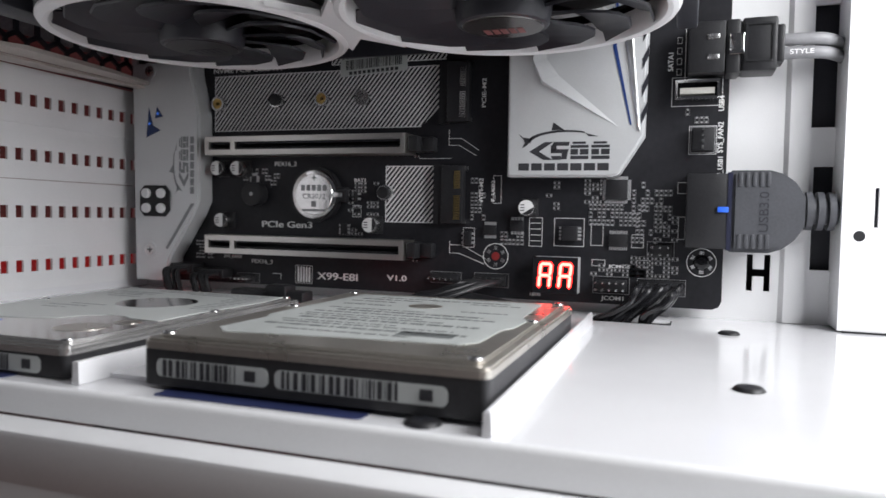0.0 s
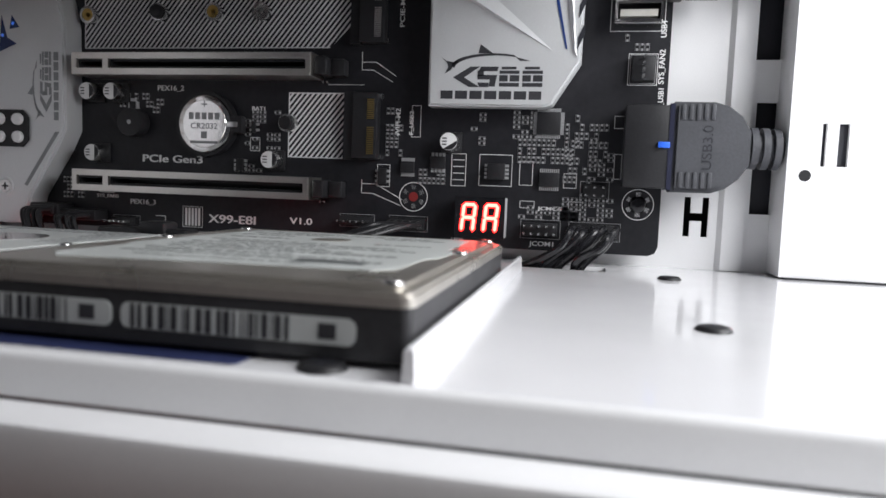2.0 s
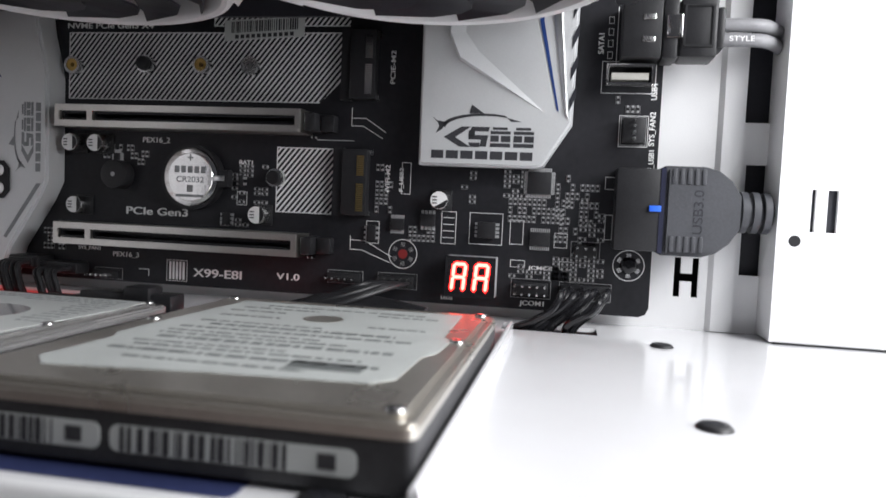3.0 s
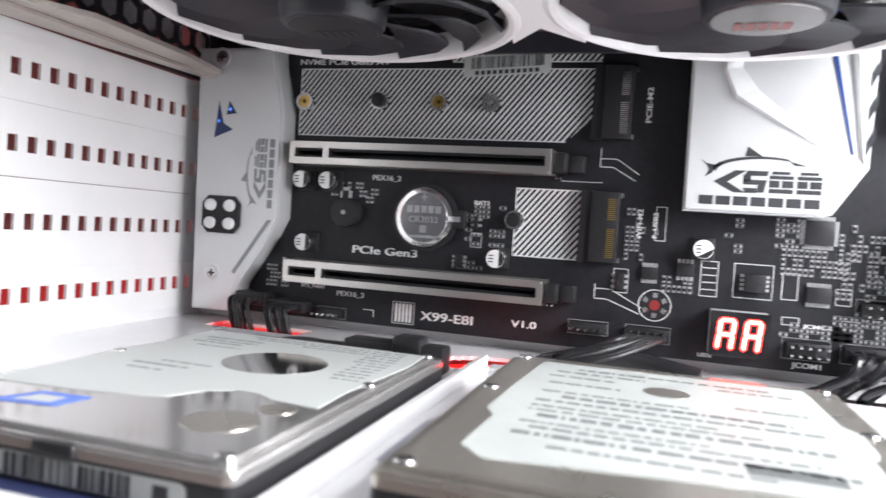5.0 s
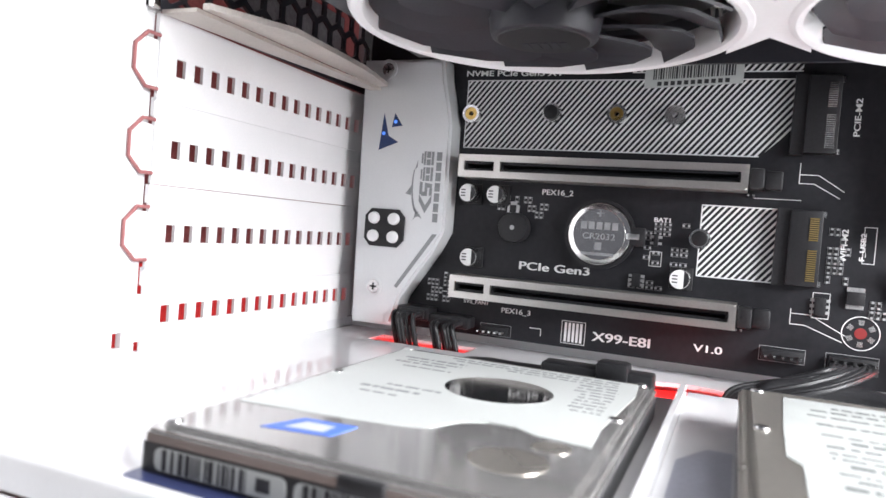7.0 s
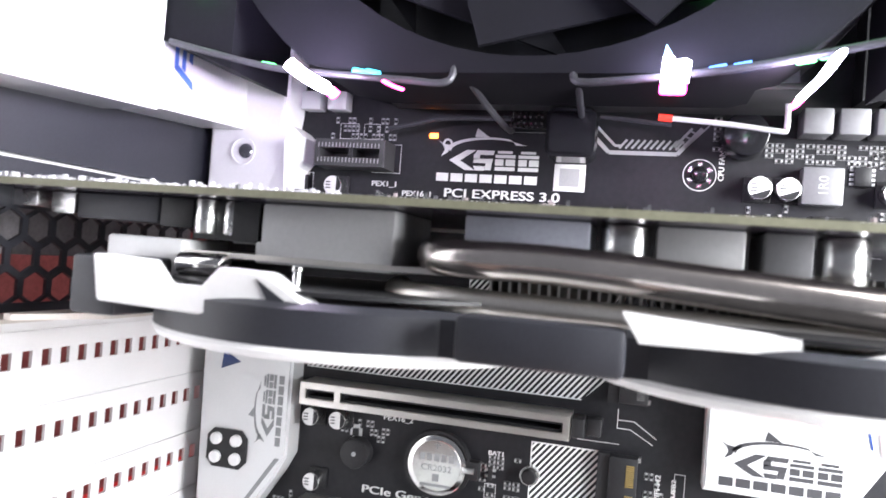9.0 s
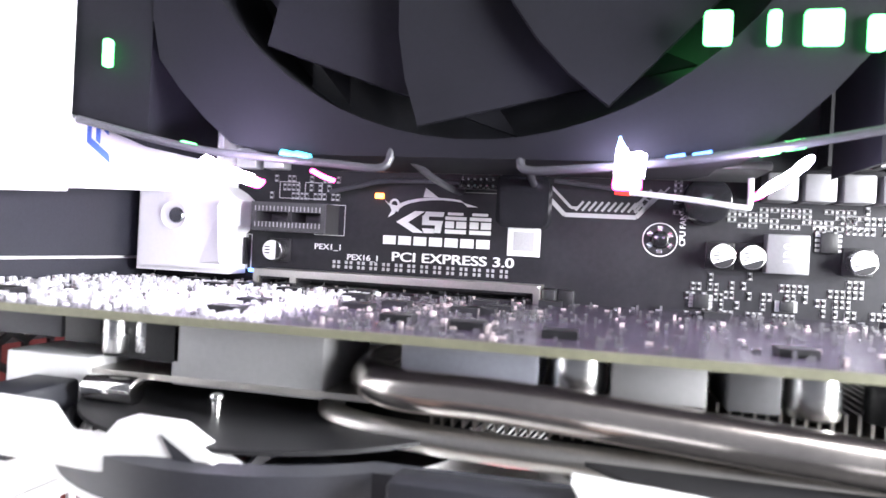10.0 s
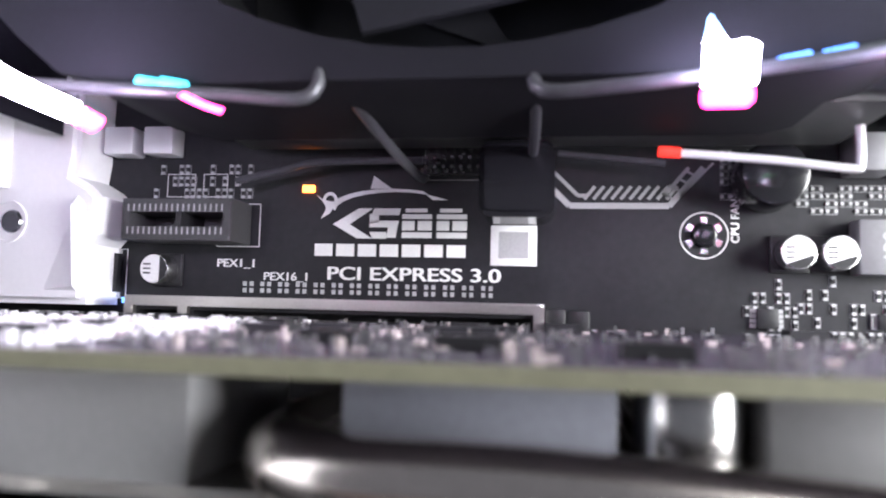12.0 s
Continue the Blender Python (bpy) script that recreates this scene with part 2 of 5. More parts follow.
def plate_with_holes(bm, u0, u1, v0, v1, holes, plane, a, b):
    """A plate with rectangular openings, cut into strips along u."""
    cuts = sorted({u0, u1, *[h[0] for h in holes], *[h[1] for h in holes]})
    for ua, ub in zip(cuts, cuts[1:]):
        inside = sorted((h[2], h[3]) for h in holes if h[0] <= ua and h[1] >= ub)
        v = v0
        for lo, hi in [*inside, (v1, v1)]:
            if lo > v:
                prism(bm, [(ua, v), (ub, v), (ub, lo), (ua, lo)], plane, a, b)
            v = hi


# floor of the chamber: the white cover over the power supply
bm = bmesh.new()
round_hole = [(59 + 2.5 * i, 61.5 + 2.5 * i, -36, -34 + 21 * math.sqrt(1 - ((60.25 + 2.5 * i - 79) / 21) ** 2)) for i in range(15)]
plate_with_holes(bm, -52, 420, -156, 8, [(158, 187, -17, -5), *round_hole, (-28, 8, -16, -4)], "xy", -1.2, 0)
floor = tagged(part("floor", bm, WHITE, label="glossy white painted steel floor with cable openings"), category="floor", kind="structure")
bm = bmesh.new()
fold = [(-156, 0), (-156.6, -0.1), (-157.1, -0.5), (-157.4, -1.1), (-158.4, -5.6), (-157.6, -5.7), (-156.4, -1.4), (-156, -1.2)]
prism(bm, fold, "yz", -52, 420)
tagged(part("trim_fold", bm, WHITE_MATT, label="slanting front fold of the white floor plate"), category="trim", kind="structure")
bm = bmesh.new()
box(bm, -60, 430, -167, -158.7, -16, -5.5, r=1.3)
box(bm, -60, 430, -166.8, -159.2, -60, -14)
tagged(part("trim_rail", bm, WHITE_MATT, label="white lower frame rail of the open side"), category="trim", kind="structure")
# glowing red sheets added under the floor openings for light from below
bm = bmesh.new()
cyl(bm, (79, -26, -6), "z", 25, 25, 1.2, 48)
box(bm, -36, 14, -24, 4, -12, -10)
tagged(part("backdrop_red_below", bm, RED_LIGHT, label="red glowing sheets added under the floor openings"), category="red glow", kind="structure")
# black sheets put the shade under the floor openings into colour
solid("wall_below", BLACK, kind="structure", label="black sheets in place of shade below the floor", boxes=[(-52, 420, -150, 8, -62, -60), (150, 195, -30, 4, -30, -28)])

# tray behind the board
bm = bmesh.new()
plate_with_holes(bm, -52, 240, -60, 380, [(211.2, 213.2, 10.5, 23.3), (216.8, 218.8, 10.5, 23.3), (213.2, 216.8, 15.6, 18.2), (231, 240, 18.6, 53.8), (229.6, 240, 67, 108), (231, 240, 122, 160)], "xz", 8, 9.4)
bmesh.ops.remove_doubles(bm, verts=bm.verts[:], dist=1e-6)
tagged(part("wall_tray", bm, WHITE_MATT, label="white steel tray wall with cable slots"), category="wall", kind="structure")
# a black sheet darkens the tray slots by colour
solid("wall_behind_tray", BLACK, kind="structure", label="black sheet in place of shade behind the tray wall", boxes=[(-52, 430, 30, 32, -60, 380)])
bm = bmesh.new()
prism(bm, [(221.5, 8), (223, 6.4), (229.5, 6.4), (229.5, 7.9), (223.5, 7.9), (222.5, 8)], "xy", 0.2, 380)
tagged(part("trim_tray_fold", bm, WHITE_MATT, label="shallow vertical fold in the tray wall"), category="trim", kind="structure")
# raised front panel beside the tray, with a hole and a pair of slots
bm = bmesh.new()
plate_with_holes(bm, 237.2, 430, 0.6, 380, [(246.2, 247.4, 33.6, 46), (250.6, 253.4, 33.6, 46)], "xz", -8, -6.6)
box(bm, 237.2, 238.6, -6.6, 10, 0.6, 380)
panel = tagged(part("wall_front", bm, WHITE_MATT, label="white raised steel panel with small slots"), category="wall", kind="structure")
bm = bmesh.new()
# the hole's shade is a black disc on the panel
cyl(bm, (242.3, -8.05, 30.8), "y", 1.7, 1.7, 0.6)
tagged(part("panel_hole", bm, BLACK, panel, "black disc painted as a shaded screw hole"))
# dark sheet stands in for the shaded depth of the slots
solid("slot_back", DARK, panel, "dark sheet in place of shade behind the slots", boxes=[(244, 256, -6.4, -5.6, 30, 50)])
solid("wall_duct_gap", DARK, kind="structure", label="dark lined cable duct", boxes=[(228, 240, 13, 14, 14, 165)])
# black strip that paints the shade in the split under the raised panel
solid("trim_panel_gap", BLACK, kind="structure", label="black strip in place of shade in the gap below the front panel", boxes=[(238.6, 430, -9, -6.6, 0.1, 0.6)])

# rear wall
bm = bmesh.new()
box(bm, -52, -49.2, 3, 8, 0, 380)
box(bm, -50, -48, -100, 8, -1, 3.5)
box(bm, -50.5, -49, -152, 8, 128, 136)
box(bm, -52, -46, -152, -109.5, -1, 380, r=0.6)
box(bm, -51, -49.4, -109.5, -98, 88, 132)
box(bm, -60, -40, -175, -152, -60, 380, r=2.0)
rear = tagged(part("wall_rear", bm, WHITE, label="white rear frame of the case"), category="wall", kind="structure")
# two glowing panels added in place of red light outside, dimmer above
solid("backdrop_red_behind", RED_BACK, kind="structure", label="red glowing panel added for light behind the rear vents", boxes=[(-66, -65, -125, 60, -5, 24)])
solid("backdrop_dim_behind", RED_DIM, kind="structure", label="dimly glowing dull red panel added behind the upper rear vents", boxes=[(-66, -65, -125, 60, 24, 130)])
solid("trim_rear_lower_line", DARK, kind="structure", label="thin dark seam in the rear frame", boxes=[(-48.1, -47.75, -98.3, -97.9, 6, 19)])


HOOK = mat("mauve_hook_glow", (0.3, 0.11, 0.11), 0.5)


def slot_cover(z, first):
    """A vented cover plate of one expansion slot; z is the middle of its row of holes."""
    t = thing("slot_cover", "white slot cover plate with fifteen vent holes" if not first else "lowest white slot cover with fifteen vent holes", "slot cover", "slot covers in the rear wall", at=(-48, -100, z - 9))
    bm = bmesh.new()
    holes = [(-93.6 + 6.47 * i, -90.4 + 6.47 * i, z - 2.3, z + 2.3) for i in range(15)]
    cuts = plate_with_holes
    cuts(bm, -99.5, 2.6, z - 9.2, z + 7.6, holes, "yz", -48.4, -47.4)
    prism(bm, [(-99.5, z + 7.6), (2.6, z + 7.6), (2.6, z + 12.2), (-99.5, z + 12.2)], "yz", -49.2, -48.0)
    part("plate", bm, WHITE_MATT, t)
    bm = bmesh.new()
    box(bm, -49.6, -47.6, -103.6, -99.5, z - 6.5, z + 5.5, r=0.5)
    part("tab", bm, WHITE_MATT, t)
    if first:
        return t
    # the red glow through the hook slot is painted as a mauve tube
    bm = bmesh.new()
    tube(bm, [(-47.4, -99.6, z + 6.6), (-47.4, -103.4, z + 6.6), (-47.6, -107, z + 3), (-47.6, -107, z - 3), (-47.4, -103.4, z - 6.6), (-47.4, -99.6, z - 6.6)], 0.5, 8, 1, smooth=False)
    part("hook_slot", bm, HOOK, t, "dark red tube coloured as the glow in a hook slot")
    return t


for i, z in enumerate((12.6, 33.4, 55.0, 75.8)):
    slot_cover(z, i == 0)
bm = bmesh.new()
plate_with_holes(bm, -109.5, -103.4, -1, 90, [(-108.2, -105, 5, 9)], "yz", -50, -48.2)
prism(bm, [(-103.4, -1), (-99.4, -1), (-99.4, 90), (-103.4, 90)], "yz", -51.2, -49.8)
tagged(part("trim_slot_edge", bm, WHITE_MATT, label="white notched strip beside the slot covers"), category="trim", kind="structure")
solid("wall_io_panel", DARK, kind="structure", label="dark panel across the rear gap under the upper cover", boxes=[(-47.6, -46.4, -150, 4, 129, 175)])

# closing walls out of view and the room
solid("wall_case_top", WHITE_MATT, kind="structure", label="white case top", boxes=[(-60, 430, -170, 12, 380, 384)])
solid("wall_case_front", WHITE_MATT, kind="structure", label="white case front", boxes=[(430, 436, -170, 12, -60, 384)])
solid("table", WOOD, label="dark wooden table top under the case", boxes=[(-900, 1100, -500, 500, -90, -61)], r=3)
bpy.data.objects["table"]["category"] = "table"

# ---- the motherboard ----
board = thing("motherboard", "black motherboard with white print, slots and chips", "motherboard", at=(80, 0, 4))
bm = bmesh.new()
R = 3
outline = [(-44, 4), (203 - R, 4), (203 - R * 0.3, 4 + R * 0.3), (203, 4 + R), (203, 308), (-44, 308)]
prism(bm, outline, "xz", 0, 1.6)
part("pcb", bm, PCB, board)
for x, z in ((-30, 17), (122.5, 19.8), (196, 20.2), (122, 142.6), (-30, 143), (196, 143)):
    bm = bmesh.new()
    cyl(bm, (x, 1.6, z), "y", 3, 3, 6.4, 12)
    part("standoff", bm, BRASS, board, "brass standoff behind the board")


def rect_frame(bm, x0, x1, z0, z1, w, h, y0, y1, closed=False):
    """A closed rectangular frame standing on the board, w wide at its ends and h along its sides."""
    rows = []
    for y in (y0, y1):
        rows.append([bm.verts.new(Vector((x, y, z)) * K) for x, z in ((x0, z0), (x1, z0), (x1, z1), (x0, z1))])
        rows.append([bm.verts.new(Vector((x, y, z)) * K) for x, z in ((x0 + w, z0 + h), (x1 - w, z0 + h), (x1 - w, z1 - h), (x0 + w, z1 - h))])
    fs = []
    for a, b in ((0, 1), (1, 3), (3, 2), (2, 0)):
        fs += [bm.faces.new((rows[a][i], rows[a][(i + 1) % 4], rows[b][(i + 1) % 4], rows[b][i])) for i in range(4)]
    if closed:
        fs.append(bm.faces.new(rows[3]))
    bmesh.ops.recalc_face_normals(bm, faces=fs)
    bmesh.ops.bevel(bm, geom=list({e for f in fs for e in f.edges if all(v.co.y < (y0 + 0.01) * K for v in e.verts)}), offset=0.25 * K, segments=2, affect="EDGES")


def steel_slot(z, name):
    """A long slot in a steel jacket; z is its top edge."""
    bm = bmesh.new()
    z0 = z - 7.6
    rect_frame(bm, -1.2, 89.2, z0, z, 2.1, 2.2, -11.4, 0)
    jacket = part("slot", bm, STEEL, board, "long expansion slot in a steel jacket")
    bm = bmesh.new()
    box(bm, 11.4, 13.6, -11.35, -1, z0 + 2.2, z - 2.2)
    part("bridge", bm, STEEL, jacket)
    for xa, xb in ((0.9, 11.4), (13.6, 87.0)):
        bm = bmesh.new()
        rect_frame(bm, xa, xb, z0 + 2.2, z - 2.2, 0.6, 0.8, -10.2, -0.9, True)
        part("insert", bm, BLACK, jacket)
    bm = bmesh.new()
    box(bm, 89.4, 93.5, -9.4, -0.2, z0 + 0.8, z - 0.8, r=0.6)
    part("latch", bm, BLACK, jacket)
    bm = bmesh.new()
    box(bm, 93.5, 98.5, -5, -0.2, z0 + 1, z - 1, r=0.6)
    part("latch_foot", bm, BLACK, jacket)
    bm = bmesh.new()
    for x in (91.0, 89.5):
        cyl(bm, (x, -0.2, z0 - 0.6), "-y", 0.5, 0.4, 1.2, 8)
    part("solder_tab", bm, TIN, jacket)


for z in (25.0, 65.9, 127.4):
    steel_slot(z, "slot")

# short slot
SLOT_GREY = mat("dull_grey_black_plastic", (0.04, 0.04, 0.043), 0.4, vary=0.2, bump=0.05)
bm = bmesh.new()
rect_frame(bm, -3, 22.4, 139.4, 148.6, 1.9, 3.0, -11.2, -0.6, True)
short = part("slot", bm, SLOT_GREY, board, "short black expansion slot")
bm = bmesh.new()
box(bm, 9.6, 11, -11.15, -0.7, 142.2, 145.8)
part("bridge", bm, BLACK, short)
bm = bmesh.new()
for i in range(18):
    x = -1.6 + 1.28 * i
    for z in (141.5, 146.5):
        box(bm, x, x + 0.3, -11.3, -11.1, z - 0.8, z + 0.8)
part("contact", bm, GREY_PRINT, short, kind="stuff")


def clip_band(rect, cut, c, half):
    """The piece of a slanting band inside a rectangle with its lower right corner cut off."""
    x0, x1, z0, z1 = rect
    poly = [(x0, z0), (x1 - cut, z0), (x1, z0 + cut), (x1, z1), (x0, z1)] if cut else [(x0, z0), (x1, z0), (x1, z1), (x0, z1)]
    for sign in (1, -1):
        out = []
        for i, p in enumerate(poly):
            q = poly[(i + 1) % len(poly)]
            fp, fq = sign * (p[0] - 0.82 * p[1] - c) + half, sign * (q[0] - 0.82 * q[1] - c) + half
            if fp >= 0:
                out.append(p)
            if fp * fq < 0:
                s = fp / (fp - fq)
                out.append((p[0] + s * (q[0] - p[0]), p[1] + s * (q[1] - p[1])))
        poly = out
        if len(poly) < 3:
            return None
    return poly


def hatch(x0, x1, z0, z1, cut=0):
    bm = bmesh.new()
    c = x0 - 0.82 * z1
    while c < x1 - 0.82 * z0:
        poly = clip_band((x0, x1, z0, z1), cut, c, 0.42)
        if poly:
            sheet(bm, poly, -0.02)
        c += 1.9
    for a in ((x0, x0 + 0.35, z0, z1), (x0, x1 - cut, z0, z0 + 0.35), (x0, x1, z1 - 0.35, z1)):
        box(bm, a[0], a[1], -0.09, -0.03, a[2], a[3])
    part("hatched_print", bm, SILK, board, "white diagonal hatching printed under the drive seat", soft=False, kind="stuff")


hatch(-4.4, 101.4, 69.3, 93.0, 10)
hatch(52, 101.4, 95.0, 106)
hatch(76.6, 100.4, 31.8, 54.2)


def m2_socket(x, z0, z1, gold):
    bm = bmesh.new()
    box(bm, x, x + 8.6, -4.2, 0, z0, z1, r=0.3)
    box(bm, x - 3.5, x, -3.0, 0, z0 - 0.4, z1 + 0.4)
    sock = part("drive_socket", bm, BLACK, board, "thin black card socket")
    bm = bmesh.new()
    n = int((z1 - z0 - 3) / 0.62)
    for i in range(n):
        if abs(i - n * 0.55) < 1.6:
            continue
        z = z0 + 1.5 + 0.62 * i
        box(bm, x + 5.2, x + 7.6, -4.45, -4.1, z, z + 0.34)
    part("contact", bm, GOLD if gold else TIN, sock, kind="stuff")
    bm = bmesh.new()
    box(bm, x + 8.7, x + 9.5, -1.6, 0, z0, z0 + 1.6)
    box(bm, x + 8.7, x + 9.5, -1.6, 0, z1 - 1.6, z1)
    part("solder_tab", bm, TIN, sock)


m2_socket(103, 70.6, 93.2, False)
m2_socket(101.4, 32.0, 54.0, True)


def screw_post(x, z, material, label, top=False):
    bm = bmesh.new()
    ring(bm, (x, 0, z), "-y", 2.2, 3.1, 2.5, 28)
    p = part("screw_post", bm, TIN, board, label)
    bm = bmesh.new()
    ring(bm, (x, -0.1, z), "-y", 0.8, 2.15, 1.9, 24)
    part("thread", bm, material, p)
    if top:
        bm = bmesh.new()
        cyl(bm, (x, -2.6, z), "-y", 2.6, 2.3, 1.7, 20, 0.3)
        part("screw_head", bm, BLACK, p, "black screw head")


screw_post(-1.6, 81.0, BRASS, "brass screw post")
screw_post(27, 81.7, TIN, "post with black screw", True)
screw_post(48.4, 81.5, BRASS, "brass screw post")
screw_post(66.4, 81.4, TIN, "bare tinned screw post")
screw_post(76.9, 43.5, TIN, "post with black screw", True)


def capacitor(x, z, r=3.1, h=5.6, turn=0):
    bm = bmesh.new()
    cyl(bm, (x, -0.8, z), "-y", r, r, h, 28, 0.5)
    can = part("capacitor", bm, TIN, board, "round aluminium capacitor")
    bm = bmesh.new()
    box(bm, x - r - 0.4, x + r + 0.4, -1.0, 0, z - r - 0.4, z + r + 0.4, r=0.4)
    part("base", bm, BLACK, can)
    bm = bmesh.new()
    a = [(x + r * 0.93 * math.cos(radians(turn + 90 + k)), z + r * 0.93 * math.sin(radians(turn + 90 + k))) for k in range(-24, 205, 12)]
    prism(bm, a, "xz", -h - 0.78, -h - 0.9)
    face = part("top_print", bm, SILK, can, "white printed half of the top")
    bm = bmesh.new()
    a = [(x + r * 0.9 * math.cos(radians(turn - 90 + k)), z + r * 0.9 * math.sin(radians(turn - 90 + k))) for k in range(27, 154, 14)]
    prism(bm, a, "xz", -h - 0.78, -h - 0.86)
    part("top_mark", bm, BLACK, can, "black half of the top")
    bm = bmesh.new()
    for i in range(3):
        box(bm, x - r * 0.72, x - r * 0.2, -h - 0.96, -h - 0.9, z - 1.2 + i, z - 0.8 + i)
    part("print_bar", bm, INK, face)


for x, z in ((0.9, 53.2), (10.9, 53.2), (3.0, 31.2), (72.4, 30.6)):
    capacitor(x, z)
capacitor(135.2, 38.3, 3.0, 5.6, -60)
capacitor(2.4, 133.4, 3.4, 5.6)
for x in (138.6, 146.4, 174.2):
    capacitor(x, 138.8, 3.5, 5.6, -70)

# coin cell in its holder
bm = bmesh.new()
ring(bm, (46.3, 0, 42.5), "-y", 10.3, 11.3, 3.2, 48)
box(bm, 56.0, 60.6, -3.4, 0, 39.5, 45.5, r=0.4)
holder = part("cell_holder", bm, BLACK, board, "black coin cell holder")
bm = bmesh.new()
cyl(bm, (46.3, -1.0, 42.5), "-y", 10.1, 10.1, 2.4, 56, 0.5)
cyl(bm, (46.3, -3.4, 42.5), "-y", 8.4, 8.2, 0.25, 56)
cell = part("coin_cell", bm, CHROME, holder, "shiny round coin cell battery")
words("print", "CR2032", 41.0, 40.8, 2.0, cell, GREY_INK, y=-3.66, wide=10.4)
words("print", "+", 44.9, 47.6, 3.4, cell, GREY_INK, y=-3.66)
bm = bmesh.new()
for i in range(5):
    box(bm, 40.4 + 2.5 * i, 42.2 + 2.5 * i, -3.74, -3.62, 44.0, 46.4)
box(bm, 41, 51.5, -3.74, -3.62, 35.6, 36.5)
box(bm, 45.2, 47.4, -3.74, -3.62, 37.4, 39.8)
part("print_bar", bm, GREY_INK, cell, "grey maker's print as bars")
bm = bmesh.new()
box(bm, 55, 59, -3.9, -3.0, 41.6, 43.4, r=0.2)
part("spring_clip", bm, TIN, holder)
# buzzer
bm = bmesh.new()
cyl(bm, (17.5, 0, 42.5), "-y", 5.2, 5.0, 5.2, 36, 0.4)
buzzer = part("buzzer", bm, BLACK, board, "round black buzzer")
bm = bmesh.new()
cyl(bm, (17.5, -5.1, 42.5), "-y", 0.8, 0.8, 0.25, 12)
part("sound_hole", bm, GREY_PRINT, buzzer)


def chip(x0, x1, z0, z1, legs="lr", n=8, h=1.5, material=BLACK, label="black chip with tinned legs"):
    bm = bmesh.new()
    box(bm, x0, x1, -h, -0.2, z0, z1, r=0.15)
    c = part("chip", bm, material, board, label)
    bm = bmesh.new()
    w = 0.2 if n > 6 else 0.42
    for i in range(n):
        f = (i + 0.5) / n
        if "l" in legs:
            z = z0 + (z1 - z0) * f
            for a, b in ((x0 - 1.1, x0), (x1, x1 + 1.1)):
                box(bm, a, b, -0.6, 0, z - w, z + w)
        if "t" in legs:
            x = x0 + (x1 - x0) * f
            for a, b in ((z0 - 1.2, z0), (z1, z1 + 1.2)):
                box(bm, x - w, x + w, -0.6, 0, a, b)
    part("leg", bm, LEG, c, kind="stuff")
    return c


chip(163, 170.6, 41.6, 48.8, "lt", 14)
chip(164.6, 171, 24.8, 29.4, "t", 10)
chip(118, 122.6, 27.8, 31.6, "t", 9)
chip(128.2, 133.2, 29.5, 33.6, "t", 4)
chip(147.6, 153.4, 26.6, 31.8, "l", 4, 2.6)
chip(110, 113, 23.8, 29, "l", 3)
chip(15, 17, 47.6, 50.2, "lt", 3)
chip(132, 136.2, 123.6, 127.6, "l", 4)
chip(155, 158.6, 124, 127, "l", 4)
chip(63.2, 64.6, 40, 44, "l", 2)
chip(57.5, 60.2, 26.6, 30.8, "l", 3)
chip(164.5, 169, 141, 146.6, "l", 4)
chip(-14.2, -9, 128, 137, "t", 3, 2.4)
bm = bmesh.new()
box(bm, 150, 161, -5.6, -0.2, 134.6, 145.6, r=0.5)
choke = part("choke", bm, CHOKE, board, "square grey choke")
words("print", "1R0", 156.8, 137.2, 2.6, choke, GREY_PRINT, y=-5.66, turn=90)
for i in range(4):
    bm = bmesh.new()
    box(bm, 148.5 + 9.4 * i, 156.4 + 9.4 * i, -9.5, -0.2, 154.4, 162, r=0.6)
    part("choke", bm, CHOKE, board, "pale grey power choke")
for i in range(2):
    bm = bmesh.new()
    box(bm, -12 + 9.8 * i, -4.8 + 9.8 * i, -6, -0.2, 159.6, 166, r=0.5)
    part("choke", bm, SILVER_SATIN, board, "pale grey power choke")
for i in range(4):
    bm = bmesh.new()
    x = 163 + 8.6 * i
    prism(bm, [(x, -10), (x + 2.2, -10), (x + 2.2, -4), (x + 4, -4), (x + 4, -10), (x + 6.2, -10), (x + 6.2, 0), (x, 0)], "xy", 164, 290)
    part("memory_socket", bm, CHOKE if i % 2 else BLACK, board, "long memory socket")


def mounting_hole(x, z, screw=True):
    bm = bmesh.new()
    ring(bm, (x, -0.02, z), "-y", 4.72, 4.95, 0.08, 48)
    p = part("hole_print", bm, SILK, board, "white circle round a mounting hole")
    bm = bmesh.new()
    for k in range(6):
        a = radians(60 * k + 30)
        q = [(x + math.cos(a + d) * rr, z + math.sin(a + d) * rr) for d, rr in ((-0.28, 2.5), (0.28, 2.5), (0.2, 4.0), (-0.2, 4.0))]
        sheet(bm, q, -0.02)
    part("hole_pad", bm, TIN, p)
    bm = bmesh.new()
    if screw:
        cyl(bm, (x, 0, z), "-y", 2.9, 2.3, 1.7, 24, 0.4)
        cyl(bm, (x, -1.6, z), "-y", 0.9, 0.9, 0.2, 6)
        part("screw", bm, GLOSS_BLACK, p, "black mounting screw")
    else:
        # red light through the hole is painted on a closed disc
        cyl(bm, (x, 0.0, z), "-y", 1.6, 1.6, 0.12, 24)
        part("hole", bm, mat("red_glow_in_hole", (0.2, 0.015, 0.015), 0.5), p, "red disc painted as light through an open hole")


mounting_hole(196.1, 20.2)
mounting_hole(122.5, 19.8, False)
mounting_hole(122.0, 142.6)

# two-digit display
DISPLAY_SIDE = mat("pale_display_side", (0.42, 0.42, 0.43), 0.4, vary=0.06)
bm = bmesh.new()
box(bm, 138.6, 154.6, -7.6, -0.2, 7.6, 20.6, r=0.25)
disp = part("digit_display", bm, DISPLAY_SIDE, board, "two-digit display with lit red digits")
bm = bmesh.new()
